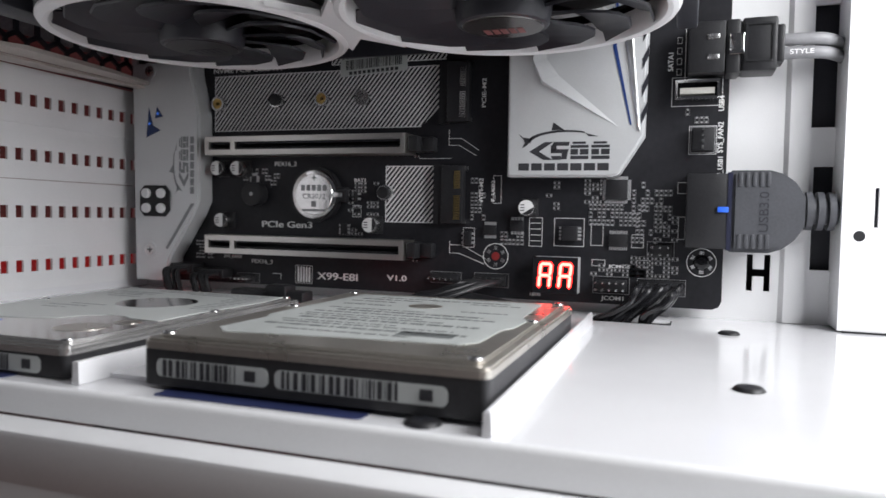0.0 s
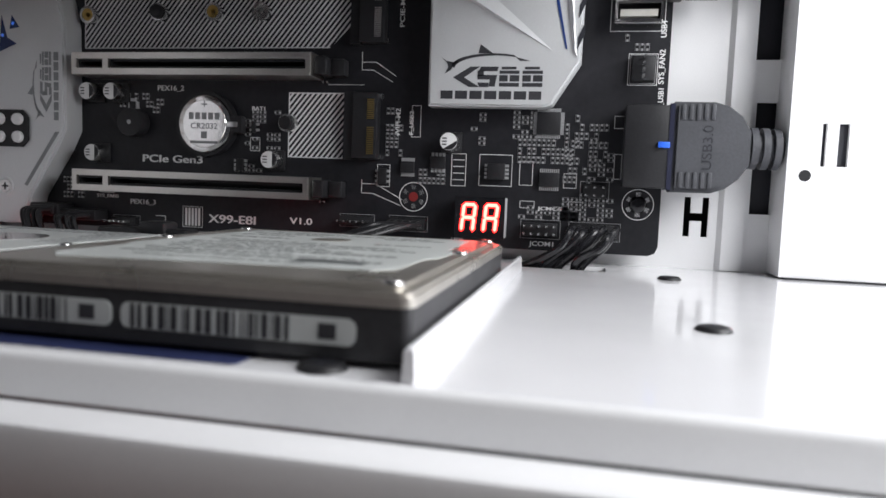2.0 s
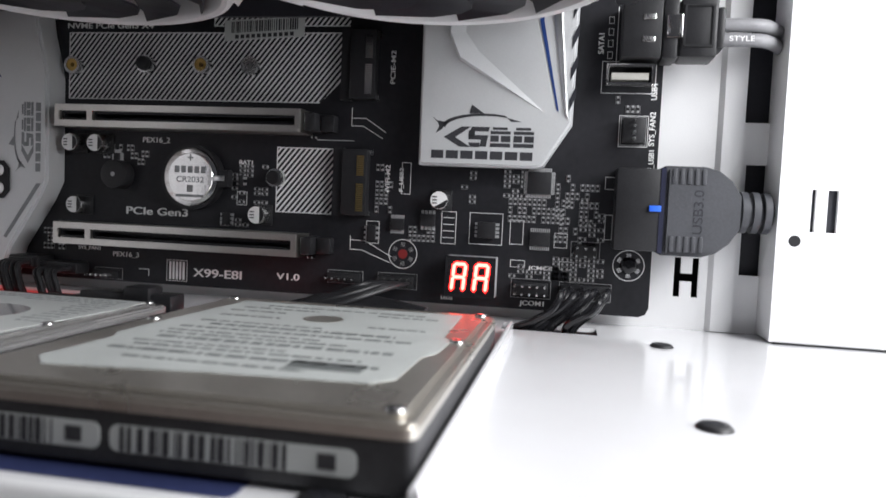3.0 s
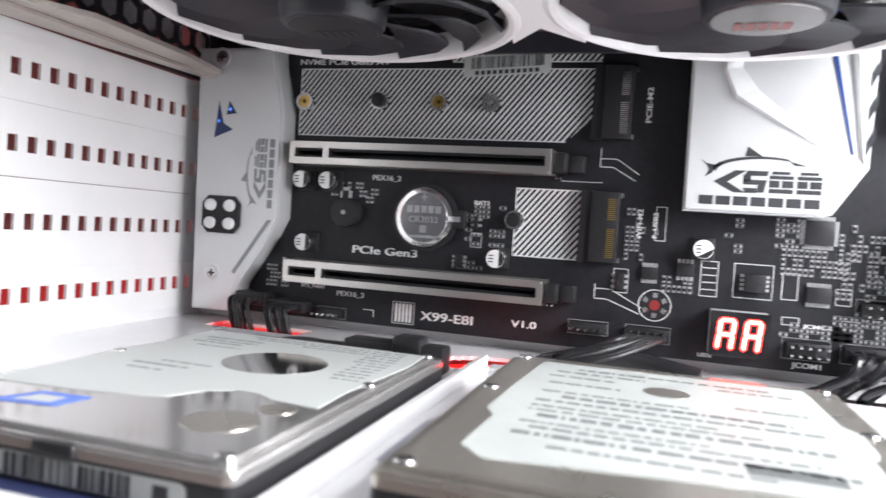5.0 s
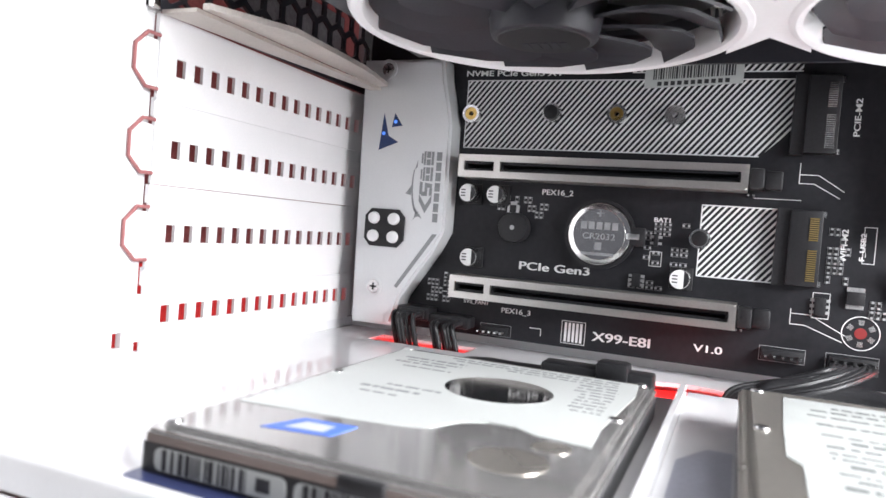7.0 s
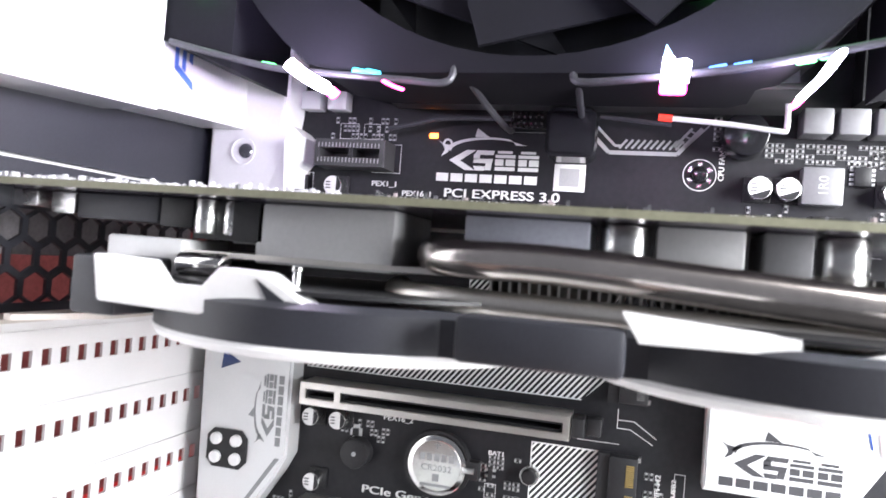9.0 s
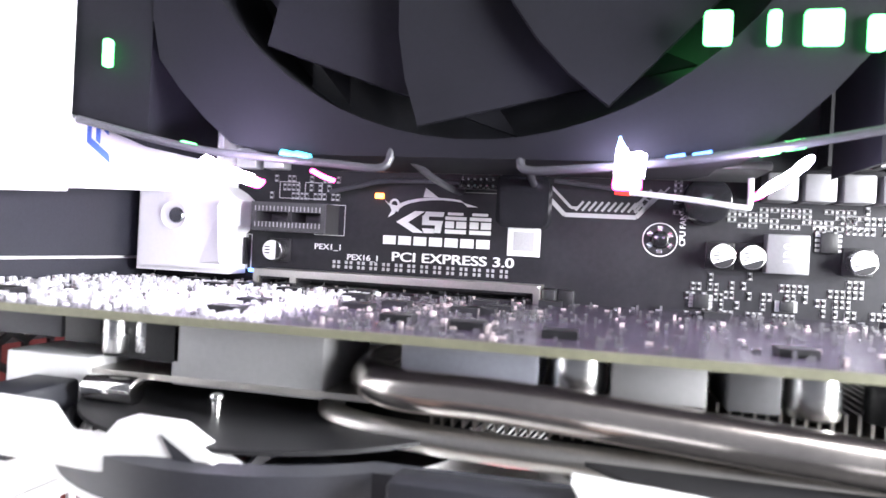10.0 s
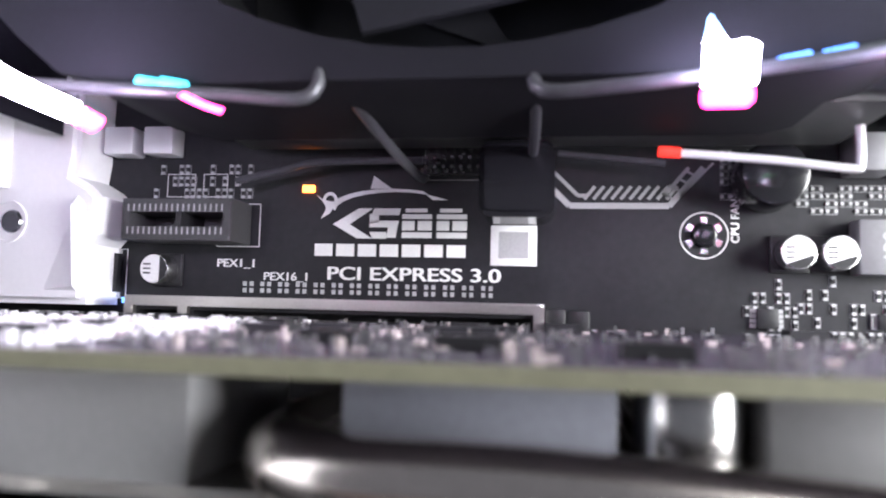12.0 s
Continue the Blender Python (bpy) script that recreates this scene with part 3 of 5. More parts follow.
box(bm, 138.5, 154.7, -7.75, -7.45, 7.5, 20.7)
part("face", bm, GLOSS_BLACK, disp)


def bar(bm, a, b, w, y):
    a, b = Vector(a), Vector(b)
    d = (b - a).normalized()
    n = Vector((-d.y, d.x)) * (w / 2)
    e = d * (w / 2)
    prism(bm, [tuple(a + n), tuple(a - e), tuple(a - n), tuple(b - n), tuple(b + e), tuple(b + n)], "xz", y, y - 0.12)


for cx in (143.0, 150.2):
    for seg in ("a", "b", "c", "e", "f", "g"):
        lean = 0.09
        h, w = 4.2, 3.7
        P = {k: (cx + dx * w / 2 + dz * h * lean, 14.0 + dz * h) for k, (dx, dz) in {"tl": (-1, 1), "tr": (1, 1), "ml": (-1, 0), "mr": (1, 0), "bl": (-1, -1), "br": (1, -1)}.items()}
        A, B = {"a": ("tl", "tr"), "b": ("tr", "mr"), "c": ("mr", "br"), "e": ("bl", "ml"), "f": ("ml", "tl"), "g": ("ml", "mr")}[seg]
        p, q = Vector(P[A]), Vector(P[B])
        gap = (q - p) * 0.12
        # the wider red bar draws the segment's halo around its bright core
        bm = bmesh.new()
        bar(bm, p + gap * 0.6, q - gap * 0.6, 1.6, -7.76)
        lit = part("lit_segment", bm, LED_RED, disp, "glowing red bar")
        bm = bmesh.new()
        bar(bm, p + gap, q - gap, 0.95, -7.9)
        part("core", bm, LED_CORE, lit, "white-hot middle of the bar")


def header(x0, x1, z0, z1, rows, cols, shroud=True, label="black pin header"):
    bm = bmesh.new()
    if shroud:
        box(bm, x0, x1, -2.4, 0, z0, z1, r=0.2)
    else:
        box(bm, x0 + 0.4, x1 - 0.4, -2.2, 0, z0 + 0.4, z1 - 0.4, r=0.2)
    h = part("pin_header", bm, BLACK, board, label)
    bm = bmesh.new()
    for i in range(cols):
        for j in range(rows):
            x = x0 + (x1 - x0) * (i + 0.5) / cols
            z = z0 + (z1 - z0) * (j + 0.5) / rows
            box(bm, x - 0.32, x + 0.32, -7.5, -2.2, z - 0.32, z + 0.32)
    part("pin", bm, TIN, h, kind="stuff")
    bm = bmesh.new()
    for a in ((x0 - 0.6, x1 + 0.6, z1 + 0.5, z1 + 0.65), (x0 - 0.6, x1 + 0.6, z0 - 0.65, z0 - 0.5), (x0 - 0.6, x0 - 0.45, z0 - 0.65, z1 + 0.65), (x1 + 0.45, x1 + 0.6, z0 - 0.65, z1 + 0.65)):
        box(bm, a[0], a[1], -0.09, -0.02, a[2], a[3])
    part("outline_print", bm, GREY_PRINT, h)


header(159.8, 171.6, 8.4, 13.4, 2, 5, False)
header(175.4, 190.6, 8.6, 13.2, 2, 6)
header(97, 108.4, 9.2, 12.4, 1, 5)
header(114.8, 127.2, 8.6, 12.6, 2, 5)
header(178.4, 186.4, 21.4, 26.4, 2, 3, False)
header(191.8, 198.4, 58.8, 66.4, 4, 1)
header(8, 18, 5.2, 8, 1, 5)
header(63, 76, 155, 163, 4, 7, False)
# angled board sockets
bm = bmesh.new()
box(bm, 189.5, 200.9, -11.2, 0, 83.4, 100, r=0.4)
sata = part("data_socket", bm, BLACK, board, "black twin data socket")
for z in (88.4, 95.0):
    bm = bmesh.new()
    box(bm, 195.2, 199, -11.5, -11.0, z - 0.9, z + 0.9, r=0.2)
    part("notch", bm, TIN, sata, "bright spring notch")
bm = bmesh.new()
box(bm, 190.4, 204, -11, 0, 25.6, 50.4, r=0.5)
part("wide_socket", bm, BLACK, board, "black front port socket")
bm = bmesh.new()
rect_frame(bm, 185.6, 199.8, 75.6, 82.2, 0.8, 1.0, -6.8, 0)
port = part("port_socket", bm, CHROME, board, "upright metal data port")
bm = bmesh.new()
box(bm, 187.2, 198.2, -6.6, -1.5, 77.4, 79.4)
part("tongue", bm, mat("cream_plastic", (0.42, 0.41, 0.38), 0.4), port, "cream inner tongue")

# printed words on the board
for text, x, z, h, turn, wide in (
    ('PCI EXPRESS 3.0', 40.4, 131.9, 2.9, 0, 39),
    ('PEX16_1', 25.6, 131.5, 1.8, 0, 10.3),
    ('PEX1_1', 14.2, 134.4, 1.8, 0, 9),
    ('PEX16_2', 25.4, 54.4, 1.8, 0, 10.6),
    ('PEX16_3', 14.4, 13.0, 1.7, 0, 10.4),
    ('PCIe Gen3', 19.2, 28.6, 2.6, 0, 24.2),
    ('X99-E8I', 46.3, 7.5, 2.9, 0, 18.6),
    ('V1.0', 77.8, 8.5, 2.2, 0, 8.5),
    ('BAT1', 62.6, 47.8, 1.4, 0, 5),
    ('SYS_FAN1', 0.4, 14.9, 1.2, 0, 9),
    ('JCOM1', 162.4, 5.4, 1.5, 0, 8),
    ('NVME PCIe Gen3 X4', -5.4, 94.4, 1.9, 0, 34),
    ('WIFI-M2', 117.0, 39.8, 1.6, 90, 9.6),
    ('PCIE-M2', 117.4, 76, 1.6, 90, 11),
    ('F_USB2', 121.6, 40.4, 1.3, 90, 8),
    ('SATA1', 184.6, 86.4, 1.7, 90, 6.4),
    ('USB4', 201.6, 72.2, 1.7, 90, 5.2),
    ('SYS_FAN2', 201.6, 58.0, 1.7, 90, 10.6),
    ('F_USB1', 201.8, 50.2, 1.6, 90, 6.4),
    ('LED2', 136, 5.6, 1.1, 0, 4),
    ('HD AU', -15.6, 150, 3.2, 90, 11),
    ('CPU FAN1', 129, 141, 1.6, 90, 10),
    ('JCMOS', 164.6, 17.2, 1.1, 0, 8),
):
    words("print", text, x, z, h, board, SILK, turn=turn, bold=0.08 if h < 2.5 else 0.16, wide=wide)


def frame_print(bm, x0, x1, z0, z1, w=0.18):
    for a in ((x0, x1, z0, z0 + w), (x0, x1, z1 - w, z1), (x0, x0 + w, z0, z1), (x1 - w, x1, z0, z1)):
        box(bm, a[0], a[1], -0.08, -0.02, a[2], a[3])


def line_print(bm, pts, w=0.2):
    for p, q in zip(pts, pts[1:]):
        a, b = Vector(p), Vector(q)
        d = (b - a).normalized()
        n = Vector((-d.y, d.x)) * w / 2
        sheet(bm, [tuple(a + n), tuple(a - n), tuple(b - n), tuple(b + n)], -0.02)


bm = bmesh.new()
for a in ((135.2, 140.2, 24.0, 34.8), (144.6, 155.6, 24.4, 34.8), (158, 162.4, 25, 33), (172.4, 176.6, 24.6, 29.4), (121, 124.2, 39.8, 50.4), (109.4, 114, 22.8, 30.4), (184.4, 201, 74.2, 84.2), (190.6, 199.6, 57.6, 67.4), (174.4, 179, 17.6, 20.4), (158.6, 163.4, 17.6, 20), (14, 24.4, 139, 149), (-15.8, -8, 126.6, 138.2), (1, 8, 150.5, 156), (10, 16, 150.5, 156), (36, 44, 5.4, 13), (62.2, 66, 33.6, 38.4), (187.4, 190.6, 44, 48), (188, 190.4, 28, 36)):
    frame_print(bm, *a)
for x in range(5):
    box(bm, 37 + 1.3 * x, 37.8 + 1.3 * x, -0.08, -0.02, 6, 12.4)
for k in range(4):
    box(bm, 135.8, 139.6, -0.08, -0.02, 26 + 2.2 * k, 26.2 + 2.2 * k)
line_print(bm, [(104, 25), (104, 20.4), (108, 20.4), (118, 16.6)])
line_print(bm, [(104, 23.6), (109, 23.6), (118.6, 18.6)])
line_print(bm, [(103, 68), (103, 62), (107, 62), (114, 58)])
line_print(bm, [(103, 64.6), (108, 64.6), (115, 60)])
line_print(bm, [(-8, 18), (0, 18), (2, 16.8), (8, 16.8)], 0.25)
line_print(bm, [(25, 9), (29, 9), (29, 6.6)], 0.25)
line_print(bm, [(91, 57), (104, 57)], 0.15)
line_print(bm, [(188.6, 101), (188.6, 83), (200, 83)], 0.2)
for i in range(4):
    frame_print(bm, 185.8, 187.4, 85 + 3.6 * i, 87.2 + 3.6 * i, 0.15)
part("line_print", bm, SILK, board, "fine white outlines and lines", soft=False, kind="stuff")
# angular light-grey decoration below the processor
bm = bmesh.new()
line_print(bm, [(86, 157), (94.2, 148.8), (115, 148.8), (122, 157)], 1.3)
line_print(bm, [(90, 157), (96, 151), (98, 151)], 0.8)
line_print(bm, [(114, 151), (119, 157)], 0.8)
line_print(bm, [(117, 150.6), (124, 158)], 0.5)
for i in range(10):
    line_print(bm, [(97.4 + 1.9 * i, 150.2), (99.6 + 1.9 * i, 153)], 0.7)
for i in range(4):
    line_print(bm, [(113.4 + 1.6 * i, 151.6 + 1.6 * i), (115.6 + 1.6 * i, 150.4 + 1.6 * i)], 0.5)
part("chevron_print", bm, GREY_PRINT, board, "grey angular stripes", soft=False)
# maker's mark as plain shapes
def mark(bm, x, z, s, y, turn=0):
    """A fish-like arc, two chevrons, two blocks and a row of bars, s wide."""
    c, sn = math.cos(radians(turn)), math.sin(radians(turn))
    def put(pts):
        q = [(x + s * (u * c - 0.6 * v * sn), z + s * (u * sn + 0.6 * v * c)) for u, v in pts]
        prism(bm, q, "xz", y, y - 0.07)
    arc = [(0.1 + 0.4 * (1 - math.cos(radians(a))), 0.52 + 0.2 * math.sin(radians(a))) for a in range(0, 121, 15)]
    arc2 = [(u + 0.03, v - 0.035) for u, v in arc]
    for i in range(len(arc) - 1):
        put([arc[i], arc2[i], arc2[i + 1], arc[i + 1]])
    put([(0.0, 0.66), (0.05, 0.6), (0.12, 0.58), (0.2, 0.62), (0.12, 0.53), (0.1, 0.46), (0.04, 0.4), (0.07, 0.5), (0.06, 0.56)])
    put([(0.36, 0.72), (0.38, 0.86), (0.5, 0.72)])
    put([(0.72, 0.66), (0.86, 0.6), (0.76, 0.6)])
    put([(0.12, 0.34), (0.29, 0.51), (0.38, 0.51), (0.23, 0.34), (0.38, 0.19), (0.28, 0.19)])
    put([(0.39, 0.51), (0.56, 0.51), (0.55, 0.44), (0.37, 0.44)])
    put([(0.36, 0.45), (0.42, 0.45), (0.42, 0.36), (0.36, 0.36)])
    put([(0.36, 0.38), (0.55, 0.38), (0.54, 0.31), (0.36, 0.31)])
    put([(0.48, 0.31), (0.54, 0.31), (0.53, 0.2), (0.47, 0.2)])
    put([(0.36, 0.26), (0.47, 0.26), (0.47, 0.19), (0.38, 0.19)])
    for u in (0.57, 0.79):
        put([(u, 0.2), (u + 0.19, 0.2), (u + 0.19, 0.26), (u, 0.26)])
        put([(u, 0.28), (u + 0.08, 0.28), (u + 0.08, 0.38), (u, 0.38)])
        put([(u + 0.1, 0.28), (u + 0.19, 0.28), (u + 0.19, 0.38), (u + 0.1, 0.38)])
        put([(u, 0.4), (u + 0.19, 0.4), (u + 0.19, 0.45), (u, 0.45)])
        put([(u + 0.02, 0.47), (u + 0.16, 0.47), (u + 0.16, 0.51), (u + 0.02, 0.51)])
    for i in range(7):
        u = 0.005 + 0.142 * i
        put([(u, 0.0), (u + 0.118, 0.0), (u + 0.118, 0.13), (u, 0.13)])


bm = bmesh.new()
mark(bm, 37.4, 137.2, 35.4, -0.03)
part("logo_print", bm, SILK, board, "white maker's mark as plain shapes", soft=False)
# square code sticker, left blank
bm = bmesh.new()
box(bm, 77.4, 87.4, -0.16, -0.02, 135.6, 144.4, r=0.05)
st = part("sticker", bm, SILK, board, "small pale square sticker")
bm = bmesh.new()
box(bm, 79.2, 85.6, -0.22, -0.15, 137.2, 143)
part("patch", bm, GREY_PRINT, st)
# serial sticker as bars
bm = bmesh.new()
prism(bm, [(56, 90.0), (85.2, 91.6), (85.2, 98.4), (56, 97)], "xz", -0.12, -0.3)
st = part("sticker", bm, PAPER, board, "white serial sticker with bars")
bm = bmesh.new()
x = 58.6
while x < 83:
    w = rng.choice((0.25, 0.4, 0.6))
    dz = (x - 56) * 0.055
    box(bm, x, x + w, -0.36, -0.29, 92.6 + dz, 96.4 + dz)
    x += w + rng.choice((0.25, 0.35, 0.5))
for i in range(11):
    dz = (60 + 2 * i - 56) * 0.055
    box(bm, 60 + 2.0 * i, 61.3 + 2.0 * i, -0.36, -0.29, 90.6 + dz, 91.9 + dz)
part("print_bar", bm, INK, st, soft=False, kind="stuff")

# strewn small parts: resistors and their pads
bm_a, bm_b, bm_c = bmesh.new(), bmesh.new(), bmesh.new()
r2 = random.Random(11)


def tiny(x, z, up):
    a, b = (0.34, 0.6) if up else (0.6, 0.34)
    box(bm_a, x - a * 0.75, x + a * 0.75, -0.5, 0, z - b * 0.75, z + b * 0.75)
    for s in (-1, 1):
        if up:
            box(bm_b, x - a, x + a, -0.45, 0, z + s * 0.8 - 0.3, z + s * 0.8 + 0.3)
            box(bm_c, x + s * 0.62 - 0.06, x + s * 0.62 + 0.06, -0.07, -0.01, z - 1.2, z + 1.2)
        else:
            box(bm_b, x + s * 0.8 - 0.3, x + s * 0.8 + 0.3, -0.45, 0, z - b, z + b)
            box(bm_c, x - 1.2, x + 1.2, -0.07, -0.01, z + s * 0.62 - 0.06, z + s * 0.62 + 0.06)


for x0, x1, z0, z1, n in ((157, 176, 32, 40, 26), (172, 186, 26, 46, 26), (141, 146, 36, 48, 4), (155, 162, 40, 49, 10), (172, 188, 14, 22, 22), (158, 176, 14, 18, 10), (112, 117, 33, 48, 10), (124, 134, 24, 28, 8), (60, 74, 34, 48, 14), (10, 24, 48, 52, 8), (-2, 16, 18, 22, 7), (-14, -4, 14, 24, 12), (56, 70, 26, 30, 6), (22, 30, 46, 52, 3), (128, 140, 120, 132, 14), (150, 162, 118, 132, 16), (164, 200, 120, 134, 40), (140, 150, 118, 134, 10), (163, 200, 146, 152, 26), (186, 200, 136, 146, 12), (125, 135, 150, 160, 10), (140, 175, 147, 153, 28), (-4, 22, 150, 158, 18), (180, 188, 27, 40, 10), (186, 200, 68, 73, 3), (60, 100, 136, 140, 0)):
    up, seen = r2.random() < 0.6, set()
    px, pz = (1.55, 2.8) if up else (2.8, 1.55)
    n = round(n * 1.35)
    for k in range(n * 2):
        i, j = int(r2.uniform(0, (x1 - x0) / px)), int(r2.uniform(0, (z1 - z0) / pz))
        if (i, j) not in seen and len(seen) < n:
            seen.add((i, j))
            tiny(x0 + px * (i + 0.5), z0 + pz * (j + 0.5), up)
for i in range(14):
    for dz in (0, 1.5):
        box(bm_b, 21 + 4.2 * i, 21.8 + 4.2 * i, -0.4, 0, 128.6 + dz, 129.6 + dz)
        box(bm_b, 22.6 + 4.2 * i, 23.4 + 4.2 * i, -0.4, 0, 128.6 + dz, 129.6 + dz)
part("small_component", bm_a, BLACK, board, "strewn tiny black components", soft=False, kind="stuff")
part("solder_pad", bm_b, LEG, board, "strewn tiny tinned pads", soft=False, kind="stuff")
part("pad_print", bm_c, GREY_PRINT, board, "fine print beside the tiny parts", soft=False, kind="stuff")
# tiny blue light near the rear cover
bm = bmesh.new()
box(bm, -8.4, -6.8, -0.9, -0.1, 125.6, 126.8, r=0.1)
part("status_light", bm, LED_BLUE, board, "tiny blue lamp on the board")
# tiny power light and its hole
bm = bmesh.new()
box(bm, 34.4, 37.2, -0.9, 0, 151.6, 153.2, r=0.2)
part("power_light", bm, LED_ORANGE, board, "small glowing orange light")
bm = bmesh.new()
ring(bm, (40.8, -0.02, 150.0), "-y", 1.0, 1.7, 0.12, 24)
part("hole_print", bm, SILK, board)

# ---- heat sink of the control chip ----
sink = thing("heat_sink", "silver faceted heat sink with dark printed mark", "heat sink", at=(152, 0, 60))
bm = bmesh.new()
prism(bm, [(128.4, 49.4), (165.5, 49.4), (168, 50.2), (176.2, 63.4), (176.8, 112), (128.0, 112)], "xz", -9, -2)
bmesh.ops.bevel(bm, geom=[e for e in bm.edges if all(v.co.y < -0.0085 for v in e.verts)], offset=0.0007, segments=2, affect="EDGES")
part("body", bm, SILVER_SATIN, sink)
# a ridge that falls from its sharp outer line to the flat of the sink
bm = bmesh.new()
foot = [(137.3, 112), (137.5, 90.5), (140.8, 83.0), (167.2, 66.7)]
crest = [(142.0, 112), (142.0, 91.0), (146.4, 85.0), (167.3, 66.8)]
low = [bm.verts.new(Vector((x, -10.6 if i < 3 else -9.06, z)) * K) for i, (x, z) in enumerate(foot)]
high = [bm.verts.new(Vector((x, -9.03, z)) * K) for x, z in crest]
back = [bm.verts.new(Vector((x - 0.6, -9.03, z - 0.5)) * K) for x, z in foot]
for i in range(3):
    bm.faces.new((low[i], low[i + 1], high[i + 1], high[i]))
    bm.faces.new((back[i], back[i + 1], low[i + 1], low[i]))
bmesh.ops.recalc_face_normals(bm, faces=bm.faces[:])
part("raised_ridge", bm, SILVER_SATIN, sink, "raised angular ridge", soft=False)
bm = bmesh.new()
prism(bm, [(164.4, 112), (166.4, 112), (166.1, 94.4), (171.9, 67.0), (171.3, 67.3), (164.9, 94.0)], "xz", -9.05, -9.2)
part("blue_strip", bm, mat("dark_blue_strip", (0.03, 0.07, 0.26), 0.3, 0.4), sink, "thin dark blue strip")
bm = bmesh.new()
prism(bm, [(167.8, 112), (171.0, 112), (171.8, 95), (174.8, 64.8), (173.8, 66.2), (169.3, 95)], "xz", -9.05, -9.75)
bmesh.ops.bevel(bm, geom=[e for e in bm.edges if all(v.co.y < -0.0097 for v in e.verts)], offset=0.0004, segments=1, affect="EDGES")
part("edge_facet", bm, ALU, sink, "bright narrow edge facet")
for i in range(5):
    z = 67 + 9.4 * i
    bm = bmesh.new()
    prism(bm, [(174.9, z), (176.9, z + 4.6), (176.9, z + 8.2), (174.9, z + 3.6)], "xz", -9.04, -9.2)
    part("edge_stripe", bm, DARK, sink, "slanting dark edge stripe")
bm = bmesh.new()
mark(bm, 132.4, 51.6, 33.0, -9.02)
part("logo_print", bm, INK, sink, "dark maker's mark as plain shapes", soft=False)

# ---- white armour covers at the rear of the board ----
cover = thing("lower_cover", "white plastic cover with a printed mark and screws", "board cover", at=(-22, 0, 4))
bm = bmesh.new()
out = [(-41.5, 98.5), (-10.5, 98.5), (-9.6, 92), (-7.6, 84), (-5.9, 76), (-5.7, 39), (-9.2, 32), (-20.6, 14.6), (-23.5, 4.4), (-39.4, 4.2)]
prism(bm, out, "xz", -9, -0.1)
bmesh.ops.bevel(bm, geom=[e for e in bm.edges if all(v.co.y < -0.0085 for v in e.verts)], offset=0.001, segments=2, affect="EDGES")
part("shell", bm, SILVER_SATIN, cover)
for x, z in ((-31.6, 95), (-31.2, 17.7)):
    bm = bmesh.new()
    ring(bm, (x, -9.0, z), "-y", 2.6, 3.5, 0.5, 32)
    part("screw_rim", bm, SILVER_SATIN, cover)
    bm = bmesh.new()
    cyl(bm, (x, -8.9, z), "-y", 2.5, 2.3, 0.35, 24)
    s = part("screw", bm, TIN, cover, "cross-head screw")
    bm = bmesh.new()
    box(bm, x - 1.3, x + 1.3, -9.36, -9.2, z - 0.3, z + 0.3)
    box(bm, x - 0.3, x + 0.3, -9.36, -9.2, z - 1.3, z + 1.3)
    part("cross_slot", bm, BLACK, s)
bm = bmesh.new()
prism(bm, [(-36, 43), (-33.6, 45.6), (-23, 45.6), (-20.6, 43), (-20.6, 34.8), (-23, 32.2), (-33.6, 32.2), (-36, 34.8)], "xz", -9.04, -9.9)
sq = part("black_plate", bm, BLACK, cover, "black eight-sided plate with four studs")
for x in (-32.2, -24.4):
    for z in (35.8, 42.2):
        bm = bmesh.new()
        cyl(bm, (x, -9.8, z), "-y", 2.2, 2.0, 1.6, 24, 0.3)
        part("stud", bm, WHITE_PLASTIC, sq, "round white stud")
bm = bmesh.new()
prism(bm, [(-33.2, 66.4), (-31.9, 79.6), (-29.6, 71.6), (-25.6, 69.4)], "xz", -9.03, -9.1)
prism(bm, [(-28.6, 74.6), (-27.6, 79.6), (-24.4, 75.2)], "xz", -9.03, -9.1)
part("window_mark", bm, mat("dark_blue_window", (0.03, 0.05, 0.14), 0.15), cover, "dark blue triangular light windows")
# blue reflections of the fan light, added as faintly glowing spots
bm = bmesh.new()
for x, z in ((-31.6, 72.4), (-27.2, 76.6)):
    cyl(bm, (x, -9.08, z), "-y", 0.7, 0.5, 0.12, 14)
part("window_light", bm, mat("faint_blue_spot", (0.05, 0.15, 0.6), 0.4, glow=(0.08, 0.25, 1.0), strength=0.35), cover, "small glowing blue spots for fan light reflected in the windows")
bm = bmesh.new()
mark(bm, -8.3, 42, 25.0, -9.03, 90)
part("logo_print", bm, GREY_INK, cover, "grey maker's mark as plain shapes", soft=False)
bm = bmesh.new()
prism(bm, [(-8.0, 38), (-9.8, 38), (-23, 18.6), (-21.8, 18)], "xz", -9.03, -9.1)
part("slash_print", bm, GREY_INK, cover)

upper = thing("upper_cover", "white plastic cover over the rear ports", "board cover", at=(-30, 0, 126))
bm = bmesh.new()
prism(bm, [(-43, 125), (-10, 125), (-10, 138.2), (-8, 140.6), (-7.4, 148.8), (-10, 151.2), (-14, 153.4), (-13.4, 158), (-13, 210), (-43, 210)], "xz", -13, -0.1)
bmesh.ops.bevel(bm, geom=[e for e in bm.edges if all(v.co.y < -0.0125 for v in e.verts)], offset=0.0014, segments=2, affect="EDGES")
part("flange", bm, WHITE_PLASTIC, upper)
bm = bmesh.new()
v = [bm.verts.new(Vector(p) * K) for p in ((-12.4, -12.9, 149), (-10.6, -12.9, 147), (-11.4, -12.9, 128), (-20, -12.9, 128), (-12.2, -15.6, 146.4), (-11.6, -14.4, 129))]
